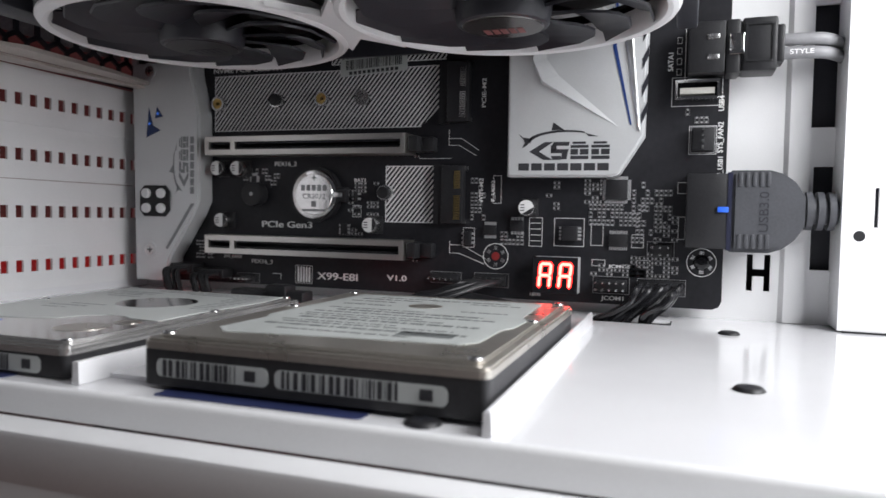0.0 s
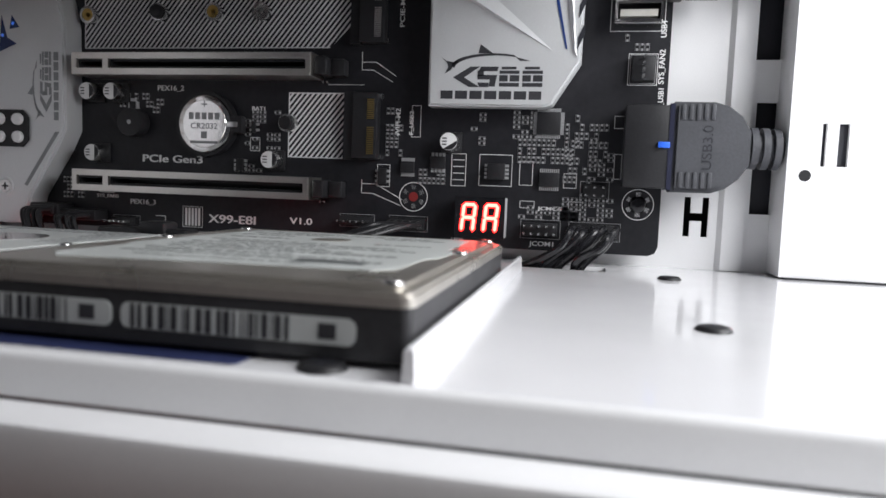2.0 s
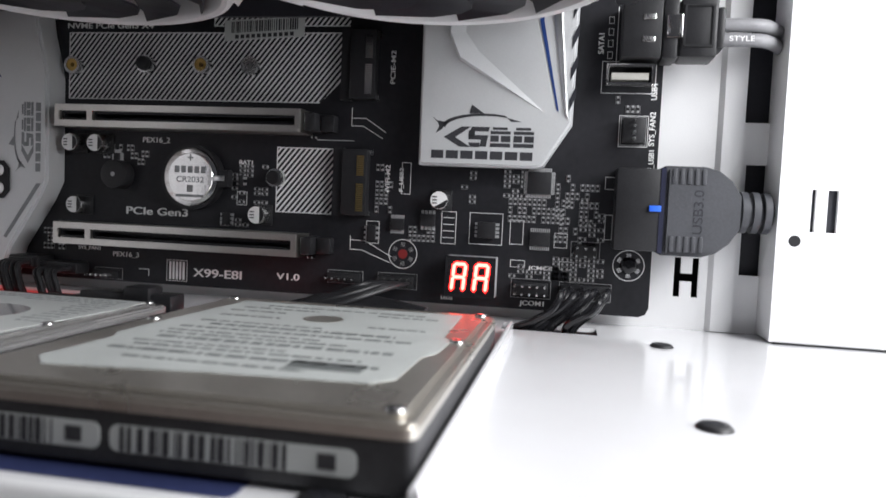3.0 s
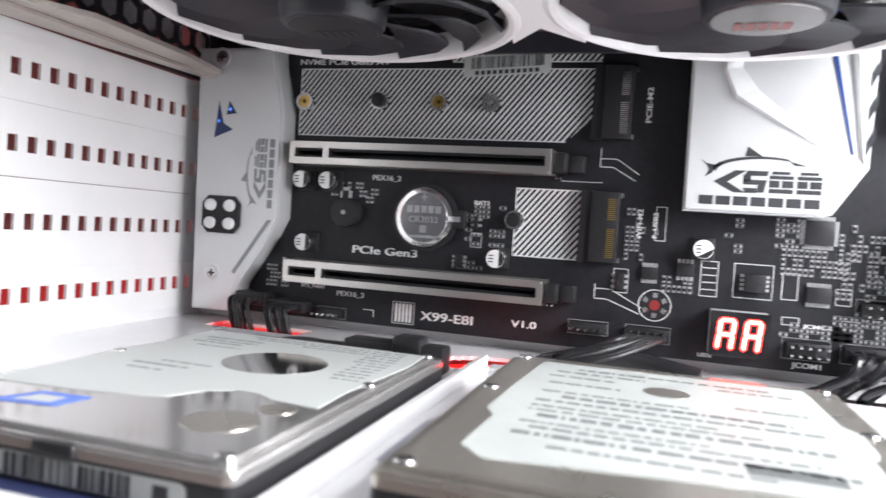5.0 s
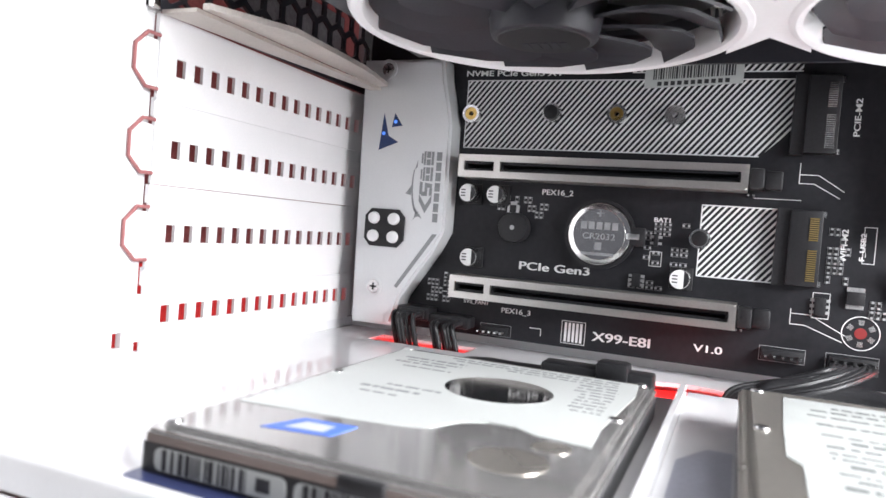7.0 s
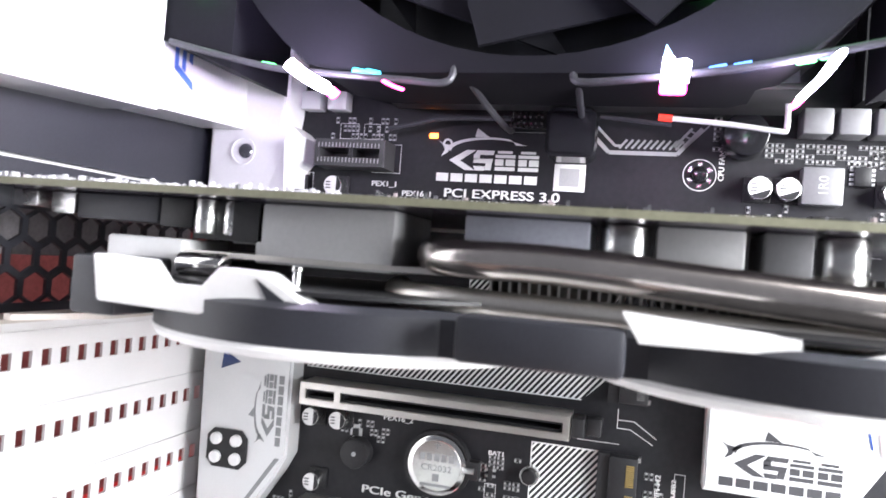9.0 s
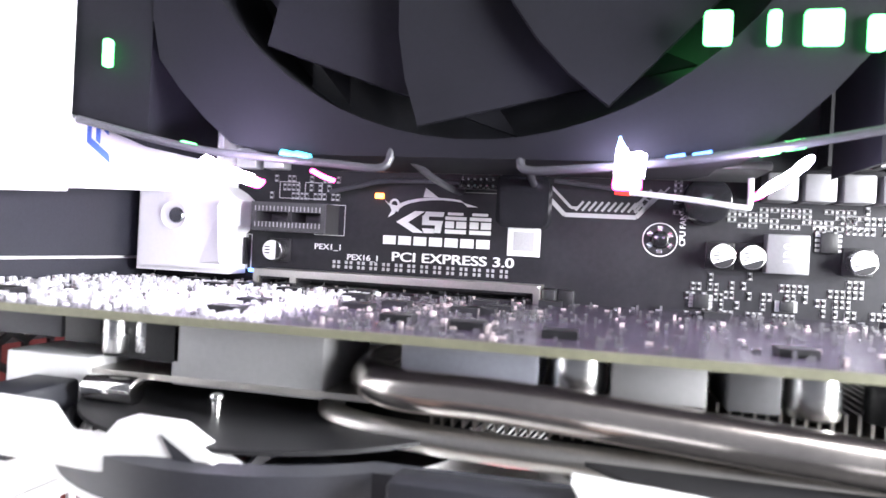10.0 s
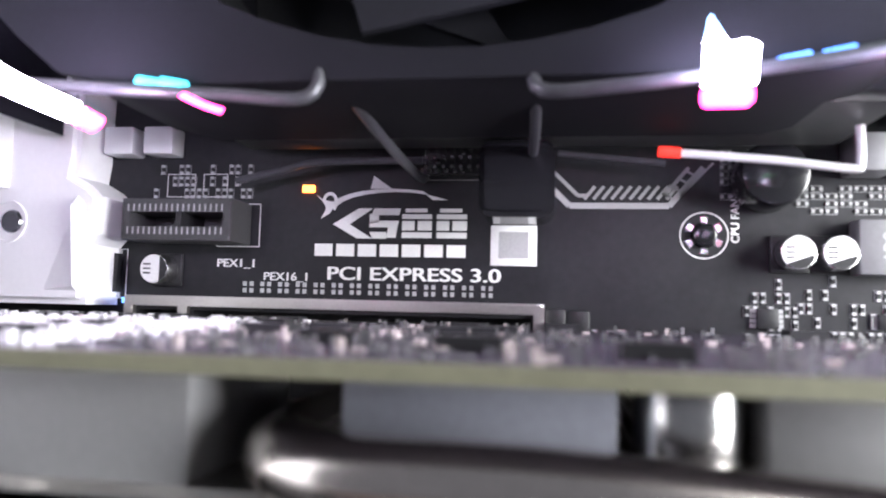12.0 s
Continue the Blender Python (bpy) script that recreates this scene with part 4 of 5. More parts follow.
for f in ((0, 4, 1), (1, 4, 5, 2), (0, 3, 5, 4), (3, 2, 5), (0, 1, 2, 3)):
    bm.faces.new([v[i] for i in f])
bmesh.ops.recalc_face_normals(bm, faces=bm.faces[:])
part("ridge", bm, WHITE_PLASTIC, upper, "slanting raised ridge")
bm = bmesh.new()
prism(bm, [(-13, 150.5), (-60, 147.6), (-60, 215), (-13, 215)], "yz", -48, -29.4)
prism(bm, [(-14, 152), (-60, 149.4), (-60, 215), (-22, 215)], "yz", -29.4, -27.6)
bmesh.ops.bevel(bm, geom=[e for e in bm.edges if all(v.co.x > -0.0278 for v in e.verts)], offset=0.0008, segments=2, affect="EDGES")
part("side_block", bm, WHITE_PLASTIC, upper)
bm = bmesh.new()
prism(bm, [(-61, 146.6), (-140, 141.4), (-140, 215), (-61, 215)], "yz", -48, -27.0)
bmesh.ops.bevel(bm, geom=[e for e in bm.edges if all(v.co.x > -0.0272 for v in e.verts)], offset=0.0008, segments=2, affect="EDGES")
part("front_block", bm, WHITE, upper)
bm = bmesh.new()
for k, (a, b) in enumerate(((-55.4, 160), (-52.0, 161), (-48.8, 164))):
    prism(bm, [(a, b), (a + 1.6, b - 0.8), (a + 1.6, 205), (a, 205)], "yz", -27.58, -27.4)
prism(bm, [(-55.4, 160), (-46.2, 155.6), (-46.8, 158), (-53.8, 161.4)], "yz", -27.58, -27.4)
part("blue_print", bm, BLUE_INK, upper, "blue angular stripes")
bm = bmesh.new()
ring(bm, (-29.2, -13.0, 143), "-y", 4.2, 4.8, 0.4, 36)
cyl(bm, (-29.2, -12.9, 143), "-y", 4.1, 4.1, 0.15, 32)
hole = part("screw_recess", bm, WHITE_PLASTIC, upper)
bm = bmesh.new()
cyl(bm, (-28.2, -13.0, 143), "-y", 2.7, 2.3, 0.5, 20)
part("screw", bm, ALU_DARK, hole, "small dark screw")

# ---- drives and their seats ----


def rounded(x0, x1, y0, y1, r, n=5):
    pts = []
    for cx, cy, a0 in ((x1 - r, y1 - r, 0), (x0 + r, y1 - r, 90), (x0 + r, y0 + r, 180), (x1 - r, y0 + r, 270)):
        pts += [(cx + r * math.cos(radians(a0 + 90 * k / n)), cy + r * math.sin(radians(a0 + 90 * k / n))) for k in range(n + 1)]
    return pts


def drive(name, x0, x1, y0, y1, z0, z1, label, steel):
    d = thing(name, label, "hard drive", "hard drives on the floor", at=((x0 + x1) / 2, (y0 + y1) / 2, z0))
    zc = z1 - 2.6
    bm = bmesh.new()
    prism(bm, rounded(x0, x1, y0, y1, 1.5), "xy", z0, zc)
    part("body", bm, DRIVE_BODY, d, "black cast body")
    bm = bmesh.new()
    prism(bm, rounded(x0 - 0.2, x1 + 0.2, y0 - 0.2, y1 + 0.2, 2.2), "xy", zc, z1 - 0.7)
    prism(bm, rounded(x0 + 1.6, x1 - 1.6, y0 + 1.8, y1 - 1.8, 2.2), "xy", z1 - 0.75, z1)
    bmesh.ops.bevel(bm, geom=[e for e in bm.edges if abs(e.verts[0].co.z - e.verts[1].co.z) < 1e-6 and max(v.co.z for v in e.verts) > (z1 - 0.8) * K], offset=0.0005, segments=2, affect="EDGES")
    lid = part("lid", bm, steel, d, "polished steel lid")
    for x in (x0 + 3.4, x1 - 3.4):
        for y in (y0 + 3.6, (y0 + y1) / 2 + 6, y1 - 3.6):
            bm = bmesh.new()
            cyl(bm, (x, y, z1 - 0.1), "z", 1.5, 1.3, 0.5, 16, 0.15)
            part("screw", bm, TIN, lid)
    for a, b in ((0.05, 0.405), (0.425, 0.9)):
        bm = bmesh.new()
        xa, xb = x0 + (x1 - x0) * a, x0 + (x1 - x0) * b
        zz = (z0 + zc) / 2
        prism(bm, [(u, v) for u, v in rounded(xa, xb, zz - 1.75, zz + 1.75, 1.2)], "xz", y0 - 0.02, y0 - 0.16)
        lab = part("edge_label", bm, PAPER, d, "white bar-code label")
        bm = bmesh.new()
        x = xa + 1.5
        while x < xb - (xb - xa) * 0.28:
            w = rng.choice((0.2, 0.35, 0.6, 0.9))
            box(bm, x, x + w, y0 - 0.22, y0 - 0.15, zz - 1.6, zz + 1.6)
            x += w + rng.choice((0.3, 0.45, 0.8))
        box(bm, xb - 5, xb - 2.6, y0 - 0.22, y0 - 0.15, zz - 1.0, zz + 1.0)
        part("print_bar", bm, INK, lab, soft=False, kind="stuff")
    return d, lid


def text_bars(bm, x0, x1, y, z, h, words_n, r):
    x = x0
    while x < x1:
        w = r.uniform(0.5, 3.6)
        box(bm, x, min(x + w, x1), y, y + h, z, z + 0.05)
        x += w + r.uniform(0.4, 0.9)


# drive on the raised seat
dr, lid = drive("hard_drive", 91.2, 161.0, -150.6, -61.0, 1.0, 10.6, "steel hard drive with a worn white label", DRIVE_STEEL)
bm = bmesh.new()
prism(bm, [(99.6, -68), (153.6, -67), (154.4, -96), (156.6, -100), (156.0, -112), (154.2, -116), (154.0, -132), (151, -136), (128, -138), (103, -141.5), (99, -137), (99.6, -120), (97.6, -116), (98.2, -96)], "xy", 10.62, 10.74)
lab = part("top_label", bm, WORN_PAPER, dr, "large white label with grey lines of print")
bm = bmesh.new()
r3 = random.Random(3)
for y, x0, x1, h in ((-74, 108, 146, 1.2), (-78, 104, 122, 1.0), (-78, 136, 150, 1.0), (-83, 103, 116, 0.9), (-90, 104, 118, 1.1), (-93, 138, 150, 1.0), (-98, 104, 130, 0.9), (-102, 108, 146, 1.6), (-106, 104, 150, 1.2), (-110, 104, 134, 0.9), (-113, 104, 140, 0.9), (-117, 106, 150, 1.8), (-121, 104, 132, 0.8), (-124, 106, 146, 1.0), (-128, 104, 150, 1.5), (-133, 110, 140, 1.0)):
    text_bars(bm, x0, x1, y, 10.74, h, 6, r3)
box(bm, 136, 148, -131, -126, 10.74, 10.79)
part("print_bar", bm, FADED_INK, lab, soft=False, kind="stuff")
bm = bmesh.new()
cyl(bm, (126.2, -86.5, 10.74), "z", 4.4, 4.4, 0.06, 36)
part("spindle_spot", bm, DRIVE_STEEL, lab, "round dark opening in the label")

dl, lid = drive("hard_drive", 6.5, 73.4, -152.0, -60.0, 0.3, 7.6, "steel hard drive with a clean white label", DRIVE_SHINE)
bm = bmesh.new()
prism(bm, [(9, -64), (69.6, -64), (70.6, -78), (68.8, -108), (69.4, -121), (60, -120), (56, -117.6), (51, -117.4), (47, -120), (44, -127), (40, -129), (30, -131), (10, -133)], "xy", 7.62, 7.74)
lab = part("top_label", bm, PAPER, dl, "white label with a cut-out and print")
bm = bmesh.new()
cyl(bm, (44.6, -92.5, 7.74), "z", 11.4, 11.4, 0.06, 56)
spot = part("spindle_plate", bm, MIRROR_STEEL, lab, "round shiny metal plate in the label")
bm = bmesh.new()
for y, x0, x1, h in ((-67, 24, 66, 0.9), (-69.5, 26, 66, 0.9), (-72, 40, 66, 0.8), (-75, 58, 67, 1.0), (-78, 58, 67, 1.0), (-81, 58, 67, 0.8), (-84, 60, 67, 1.0), (-87, 60, 67, 0.8), (-90, 60, 67, 1.0), (-93, 60, 67, 0.8), (-96, 60, 67, 1), (-99, 61, 67, 0.8), (-104, 24, 36, 1.2), (-108, 20, 33, 1.4), (-112, 22, 30, 1.0), (-74, 14, 30, 1.4), (-77, 16, 30, 1.0), (-80, 14, 28, 1.2), (-84, 18, 30, 0.9)):
    text_bars(bm, x0, x1, y, 7.74, h, 6, r3)
part("print_bar", bm, GREY_INK, lab, soft=False, kind="stuff")
bm = bmesh.new()
prism(bm, [(22, -143), (33.4, -141), (34.4, -134), (25, -135)], "xy", 7.62, 7.72)
b1 = part("blue_label", bm, BLUE_INK, dl, "small blue label")
bm = bmesh.new()
prism(bm, [(25, -141), (31.4, -140), (31.6, -136.4), (26.6, -136.8)], "xy", 7.72, 7.77)
part("print_patch", bm, PAPER, b1)
bm = bmesh.new()
for c, r in (((60, -135), 6), ((64, -125), 3.2)):
    cyl(bm, (c[0], c[1], 7.6), "z", r, r, 0.12, 30)
part("lid_pressing", bm, DRIVE_STEEL, dl, "round pressings in the lid")
bm = bmesh.new()
box(bm, 41.6, 49, -152.9, -151.0, 4.4, 7.0, r=0.7)
part("lid_notch", bm, DRIVE_BODY, dl, "dark corner notch")

seat = thing("drive_seat", "white steel drive seat with raised edges", "drive bracket", at=(128, -100, 0))
bm = bmesh.new()
plate_with_holes(bm, 78.8, 161.3, -146, -28, [], "xy", 0.1, 0.9)
part("plate", bm, WHITE, seat)
bm = bmesh.new()
prism(bm, [(161.3, 0.1), (162.9, 0.1), (162.7, 4.3), (161.5, 4.3)], "xz", -155.4, -28)
bmesh.ops.bevel(bm, geom=[e for e in bm.edges if all(v.co.z > 0.004 for v in e.verts)], offset=0.0003, segments=2, affect="EDGES")
part("raised_edge", bm, WHITE, seat, "raised white edge")
bm = bmesh.new()
prism(bm, [(77.0, 0.1), (78.8, 0.1), (78.6, 4.6), (77.2, 4.6)], "xz", -154, -34)
part("raised_edge", bm, WHITE, seat, "raised white edge")
# a grey reflection in the seat, painted as a flat patch
bm = bmesh.new()
prism(bm, [(80.8, -95), (86, -84), (90.6, -84), (90.6, -120), (80.8, -122)], "xy", 0.92, 1.0)
part("film_patch", bm, BLUE_GREY, seat, "grey-blue patch painted as a reflection on the seat")
film = thing("floor_slot", "long dark blue slot pressed in the white floor", "floor slot", "floor slots", at=(118, -151, 0))
bm = bmesh.new()
prism(bm, rounded(96.6, 139.6, -154.4, -147, 1.2), "xy", 0.02, 0.14)
part("slot_bed", bm, NAVY, film)
film = thing("floor_slot", "long dark blue slot beside the clean drive", "floor slot", "floor slots", at=(40, -150, 0))
bm = bmesh.new()
prism(bm, rounded(6, 60, -155, -149, 1.2), "xy", 0.02, 0.14)
part("slot_bed", bm, NAVY, film)
# floor screws
for x, y in ((204.2, -27.6), (204.0, -104.4), (150.2, -152.0)):
    s = thing("floor_screw", "flat black screw in the white floor", "screw", "floor screws", at=(x, y, 0))
    bm = bmesh.new()
    cyl(bm, (x, y, 0.0), "z", 3.4, 2.6, 0.9, 28, 0.25)
    h = part("head", bm, BLACK, s)
    bm = bmesh.new()
    box(bm, x - 1.6, x + 1.6, y - 0.3, y + 0.3, 0.86, 0.96)
    box(bm, x - 0.3, x + 0.3, y - 1.6, y + 1.6, 0.86, 0.96)
    part("cross_slot", bm, DARK, h)

# ---- cables ----
usb = thing("front_port_cable", "thick dark grey plug and cable in the board", "cable", at=(214, -4, 24))
bm = bmesh.new()
prism(bm, [(204.4, 24.6), (216, 24.6), (220, 26), (223.6, 29), (226.4, 33.4), (226.4, 43), (223.6, 47.4), (220, 50.2), (216, 51.4), (204.4, 51.4)], "xz", -11.5, 1.0)
bmesh.ops.bevel(bm, geom=[e for e in bm.edges if abs(e.verts[0].co.y - e.verts[1].co.y) < 1e-6], offset=0.0012, segments=2, affect="EDGES")
plug = part("plug", bm, CABLE_GREY, usb)
bm = bmesh.new()
for i in range(5):
    for z in (26, 46):
        box(bm, 206.4 + 2.1 * i, 207.6 + 2.1 * i, -11.9, -11.3, z, z + 4.6, r=0.2)
part("rib", bm, CABLE_GREY, plug)
words("print", "USB3.0", 215.6, 31.2, 2.8, plug, DARK, y=-11.56, turn=90, wide=13)
bm = bmesh.new()
box(bm, 200.2, 203.6, -12.0, -11.0, 37.6, 39.4, r=0.2)
part("key_tab", bm, BLUE_PLASTIC, usb, "small blue tab")
bm = bmesh.new()
box(bm, 203.2, 204.6, -11.2, 0.6, 25.2, 50.8)
part("blue_edge", bm, mat("dark_navy_plastic", (0.012, 0.014, 0.035), 0.4), usb, "dark blue joint line")
bm = bmesh.new()
tube(bm, [(224, -5, 38.6), (230, -4.4, 38.6), (236, 0, 38.4), (240, 8, 38), (244, 20, 38)], 4.4, 16)
cord = part("cord", bm, CABLE_GREY, usb)
bm = bmesh.new()
for i in range(3):
    ring(bm, (227 + 3.4 * i, -4.6 + 0.9 * i, 38.5), "x", 4.2, 6.2, 1.9, 24)
part("strain_rib", bm, CABLE_GREY, usb, "strain relief ribs")
CABLE_PALE = mat("grey_cable_sheath", (0.2, 0.2, 0.21), 0.5, vary=0.1, grain=1200, bump=0.05)
sat = thing("data_cable", "black data plug with a flat grey cable", "cable", at=(212, -6, 88))
bm = bmesh.new()
box(bm, 201.1, 205.4, -11.6, 0, 82.8, 100.2, r=0.7)
box(bm, 205.2, 206.0, -10.8, 0, 83.6, 99.4)
box(bm, 205.9, 216.4, -11.6, 0, 83.2, 100.4, r=0.8)
box(bm, 216.2, 218.6, -10.4, -1.2, 86, 98, r=0.6)
plug = part("plug", bm, BLACK, sat)
bm = bmesh.new()
box(bm, 202.0, 206.2, -12.5, -11.3, 88.6, 95.4, r=0.3)
box(bm, 205.6, 206.4, -13.0, -11.3, 88.6, 95.4, r=0.2)
part("clip", bm, CHROME, plug, "bright metal clip")
bm = bmesh.new()
rect_frame(bm, 206.6, 215.4, 86, 98.6, 0.9, 0.9, -12.1, -11.4)
part("grip", bm, BLACK, plug, "raised rim of the plug")
for z in (89.3, 93.6):
    bm = bmesh.new()
    tube(bm, [(217.6, -6.6, z), (224, -6.6, z), (231, -5, z), (237, 3, z), (243, 16, z)], 2.0, 12)
    part("core", bm, CABLE_PALE, sat, "flat grey cable core")
words("print", "STYLE", 220.2, 88.6, 1.5, sat, SILK, y=-8.62, wide=7)

r4 = random.Random(5)
LEAD = mat("glossy_black_wire", (0.012, 0.012, 0.014), 0.22, vary=0.2, bump=0.02)
lead = thing("panel_leads", "bundle of thin black leads into the floor slot", "cable bundle", at=(182, -8, 0))
for i in range(8):
    x = 176.6 + 1.9 * i
    e = 161 + 2.6 * i + r4.uniform(-1.5, 1.5)
    d = r4.uniform(11, 17)
    bm = bmesh.new()
    tube(bm, [(x, -5.5, 10.6 + (i % 2) * 1.4), (x - 0.6, -d, 11 + r4.uniform(-1, 1.4)), (x - 4 + r4.uniform(-1, 1), -d - 2.4, 7), (x - 9 + r4.uniform(-2, 1), -d - 1, 3), (e - 1, -13, -2), (e - 4, -9, -16)], 1.15, 10, 7)
    part("lead", bm, LEAD, lead)
lead = thing("header_leads", "bundle of thin black leads behind the drive", "cable bundle", at=(118, -8, 0))
for i in range(8):
    x = 115.6 + 1.5 * i
    bm = bmesh.new()
    tube(bm, [(x, -5, 10.4), (x - 2, -13 - r4.uniform(0, 3), 10.5), (x - 12, -18 - i, 7 + r4.uniform(-1, 1)), (x - 26, -24 - i * 0.6, 2.5), (88 - i, -26, -6), (84, -24, -18)], 0.8, 8, 7)
    part("lead", bm, BLACK, lead)
pw = thing("power_cable", "thick black sleeved cable lying behind the drive", "cable", at=(20, -40, 0))
bm = bmesh.new()
tube(bm, [(16, -40, -6), (18, -44, 1), (26, -47, 3), (36, -49, 3.4), (48, -51, 4)], 2.6, 14)
part("sleeve", bm, BLACK, pw)
fan_lead = thing("fan_leads", "black plugs with loops of thin black wires", "cable bundle", at=(-8, -6, 8))
bm = bmesh.new()
box(bm, -21, -9, -9, -0.4, 7.6, 12.2, r=0.6)
box(bm, -9.4, 5.6, -8, -0.4, 6.4, 10.4, r=0.6)
box(bm, -20, -10.4, -10.2, -8.6, 8.4, 11.4, r=0.4)
part("plug", bm, BLACK, fan_lead)
for x0, n, z in ((-20.2, 7, 10), (-4.4, 6, 8.4)):
    for i in range(n):
        x = x0 + 1.5 * i + r4.uniform(-0.2, 0.2)
        d = 12.5 + r4.uniform(0, 2.6)
        bm = bmesh.new()
        tube(bm, [(x, -7, z), (x - 0.4, -d, z - 0.6), (x + 0.8, -d - 0.6, 3.5), (x + 1.6, -d + 1.4, -3), (x + 1, -8, -11)], 0.8, 8, 7)
        part("wire", bm, BLACK, fan_lead)
bm = bmesh.new()
box(bm, 44, 72, -56.5, -49, 1.4, 8.6, r=0.8)
box(bm, 58, 66, -57.5, -50, 6, 10.6, r=1)
part("drive_plug", bm, BLACK, pw, "black plug at the drive")
bm = bmesh.new()
tube(bm, [(93, -25, -8), (97, -24, 2), (104, -22, 5), (118, -20, 5), (136, -24, 3)], 2.8, 12)
part("branch", bm, BLACK, pw)

# ---- graphics card ----
gpu = thing("graphics_card", "white and dark two-fan graphics card in its slot", "graphics card", at=(70, -60, 122))
bm = bmesh.new()
prism(bm, [(-46, -8), (-46, -107), (188, -107), (188, -8)], "xy", 121.6, 123.2)
card = part("circuit_board", bm, CARD, gpu, "dark circuit board with crowded solder side")
bm = bmesh.new()
box(bm, -46, 188, -107.35, -107, 121.65, 123.15)
part("cut_edge", bm, CARD_EDGE, card, "olive cut edge of the board")
bm = bmesh.new()
bmc = bmesh.new()
bmd = bmesh.new()
bmw = bmesh.new()
r5 = random.Random(21)
for k in range(2600):
    x, y = r5.uniform(-42, 186), -r5.uniform(9, 105) ** 1.0
    dense = math.sin(x * 0.11) + math.sin(y * 0.16 + x * 0.05)
    if (dense < -0.5 and r5.random() < 0.7) or (x > 95 and r5.random() < 0.65):
        continue
    w, l, h = r5.choice(((0.3, 0.6, 0.4), (0.6, 0.3, 0.4), (0.5, 0.9, 0.6), (0.3, 0.3, 1.2)))
    box(r5.choice((bm, bm, bm, bm, bmc)), x - w, x + w, y - l, y + l, 123.1, 123.2 + h)
# extra white joints put the left side's bright highlights into colour
for k in range(1500):
    x, y = r5.uniform(-42, 48), -r5.uniform(30, 105)
    h = r5.uniform(0.3, 1.5)
    box(bmw, x - 0.4, x + 0.4, y - 0.4, y + 0.4, 123.1, 123.2 + h)
for k in range(26):
    x, y = r5.uniform(-38, 180), -r5.uniform(20, 98)
    box(bmd, x - 3, x + 3, y - 2.4, y + 2.4, 123.1, 124.6)
part("solder_pad", bm, TIN, card, "crowded tinned parts", soft=False, kind="stuff")
part("small_component", bmc, mat("pale_ceramic", (0.42, 0.36, 0.36), 0.35), card, "crowded brown parts", soft=False, kind="stuff")
part("solder_joint", bmw, mat("highlight_white_solder", (0.82, 0.82, 0.84), 0.3, 0.3), card, "crowded solder joints whitened for the highlights on the left", soft=False, kind="stuff")
part("chip", bmd, BLACK, card, "small black chips", soft=False, kind="stuff")
# underside: blocks, capacitors, choke boxes
bm = bmesh.new()
box(bm, 27.6, 58.6, -96, -70, 108.6, 121.4, r=0.6)
part("cooler_block", bm, PAD, gpu, "pale grey cooler block")
bm = bmesh.new()
box(bm, 21.4, 27.4, -95, -74, 112.4, 121.4, r=0.4)
part("choke", bm, CHOKE, gpu, "grey choke")
for i, x in enumerate((15.6, 20.4, 24.6)):
    bm = bmesh.new()
    cyl(bm, (x + 0.4, -97 + 3 * i, 114.0), "z", 2.3, 2.3, 7.4, 20, 0.3)
    part("capacitor", bm, TIN if i < 2 else BLACK, gpu, "upright metal capacitor")
for x0, x1, z0, m in ((-26, -19.4, 116.4, TIN), (-18.6, 3, 115.6, DARK), (3.6, 12, 115, BLACK), (12.6, 29.4, 112.8, BLACK), (-44, -30, 117.6, TIN)):
    bm = bmesh.new()
    box(bm, x0, x1, -96, -80, z0, 121.4, r=0.3)
    part("connector", bm, m, gpu, "board connector block")
bm = bmesh.new()
box(bm, -9, 10.6, -97, -78, 103, 112.6, r=0.8)
part("side_block", bm, WHITE_PLASTIC, gpu, "white end block")
for x, m, r in ((103.4, TIN, 4.6), (140.4, TIN, 4.2), (152, BLACK, 4)):
    bm = bmesh.new()
    cyl(bm, (x, -92, 113.4), "z", r, r, 8, 24, 0.5)
    part("capacitor", bm, m, gpu, "round metal capacitor")
for x0, x1, m in ((73, 97, BLUE_GREY), (109, 124, PAD), (127, 135, CHOKE), (156, 172, PAD)):
    bm = bmesh.new()
    box(bm, x0, x1, -96, -78, 113.8, 121.4, r=0.4)
    part("choke", bm, m, gpu, "grey power choke")
bm = bmesh.new()
tube(bm, [(65.2, -62, 113.2), (65.2, -84, 113.2), (67.2, -94, 113.1), (74.6, -99.4, 112.8), (92, -100.8, 112.8), (118, -101.4, 111.2), (146, -102, 109.4), (176, -102, 107.6), (186, -98, 107), (188, -84, 106.8), (188, -60, 106.8)], 3.7, 24, 8)
part("heat_pipe", bm, PIPE, gpu, "polished nickel heat pipe")
bm = bmesh.new()
tube(bm, [(52, -70, 105.4), (60, -92, 105), (80, -98.6, 104.6), (112, -99.4, 104.2), (150, -99.6, 104), (186, -96, 104)], 2.6, 18, 8)
part("heat_pipe", bm, STEEL, gpu, "lower steel heat pipe")
bm = bmesh.new()
for i in range(54):
    x = 76 + 2.05 * i
    box(bm, x, x + 0.5, -84, -22, 103.4, 112.8)
box(bm, 0, 186, -88, -24, 107.2, 108.4)
part("fin", bm, STEEL, gpu, "stacked cooling fins", soft=False, kind="stuff")
bm = bmesh.new()
cyl(bm, (40, -100, 99), "z", 0.9, 0.9, 9.6, 14, 0.3)
cyl(bm, (40, -100, 107.6), "z", 1.3, 1.1, 1.3, 14, 0.3)
part("pin", bm, TIN, gpu, "bright screw pin")
bm = bmesh.new()
cyl(bm, (12, -99, 107.4), "x", 2.6, 2.6, 11, 20, 0.6)
part("bolt", bm, CHROME, gpu, "shiny bolt")
# fan housing: dark skirts following the two fans
FANS = ((40.8, -67.4), (140.6, -67.4))
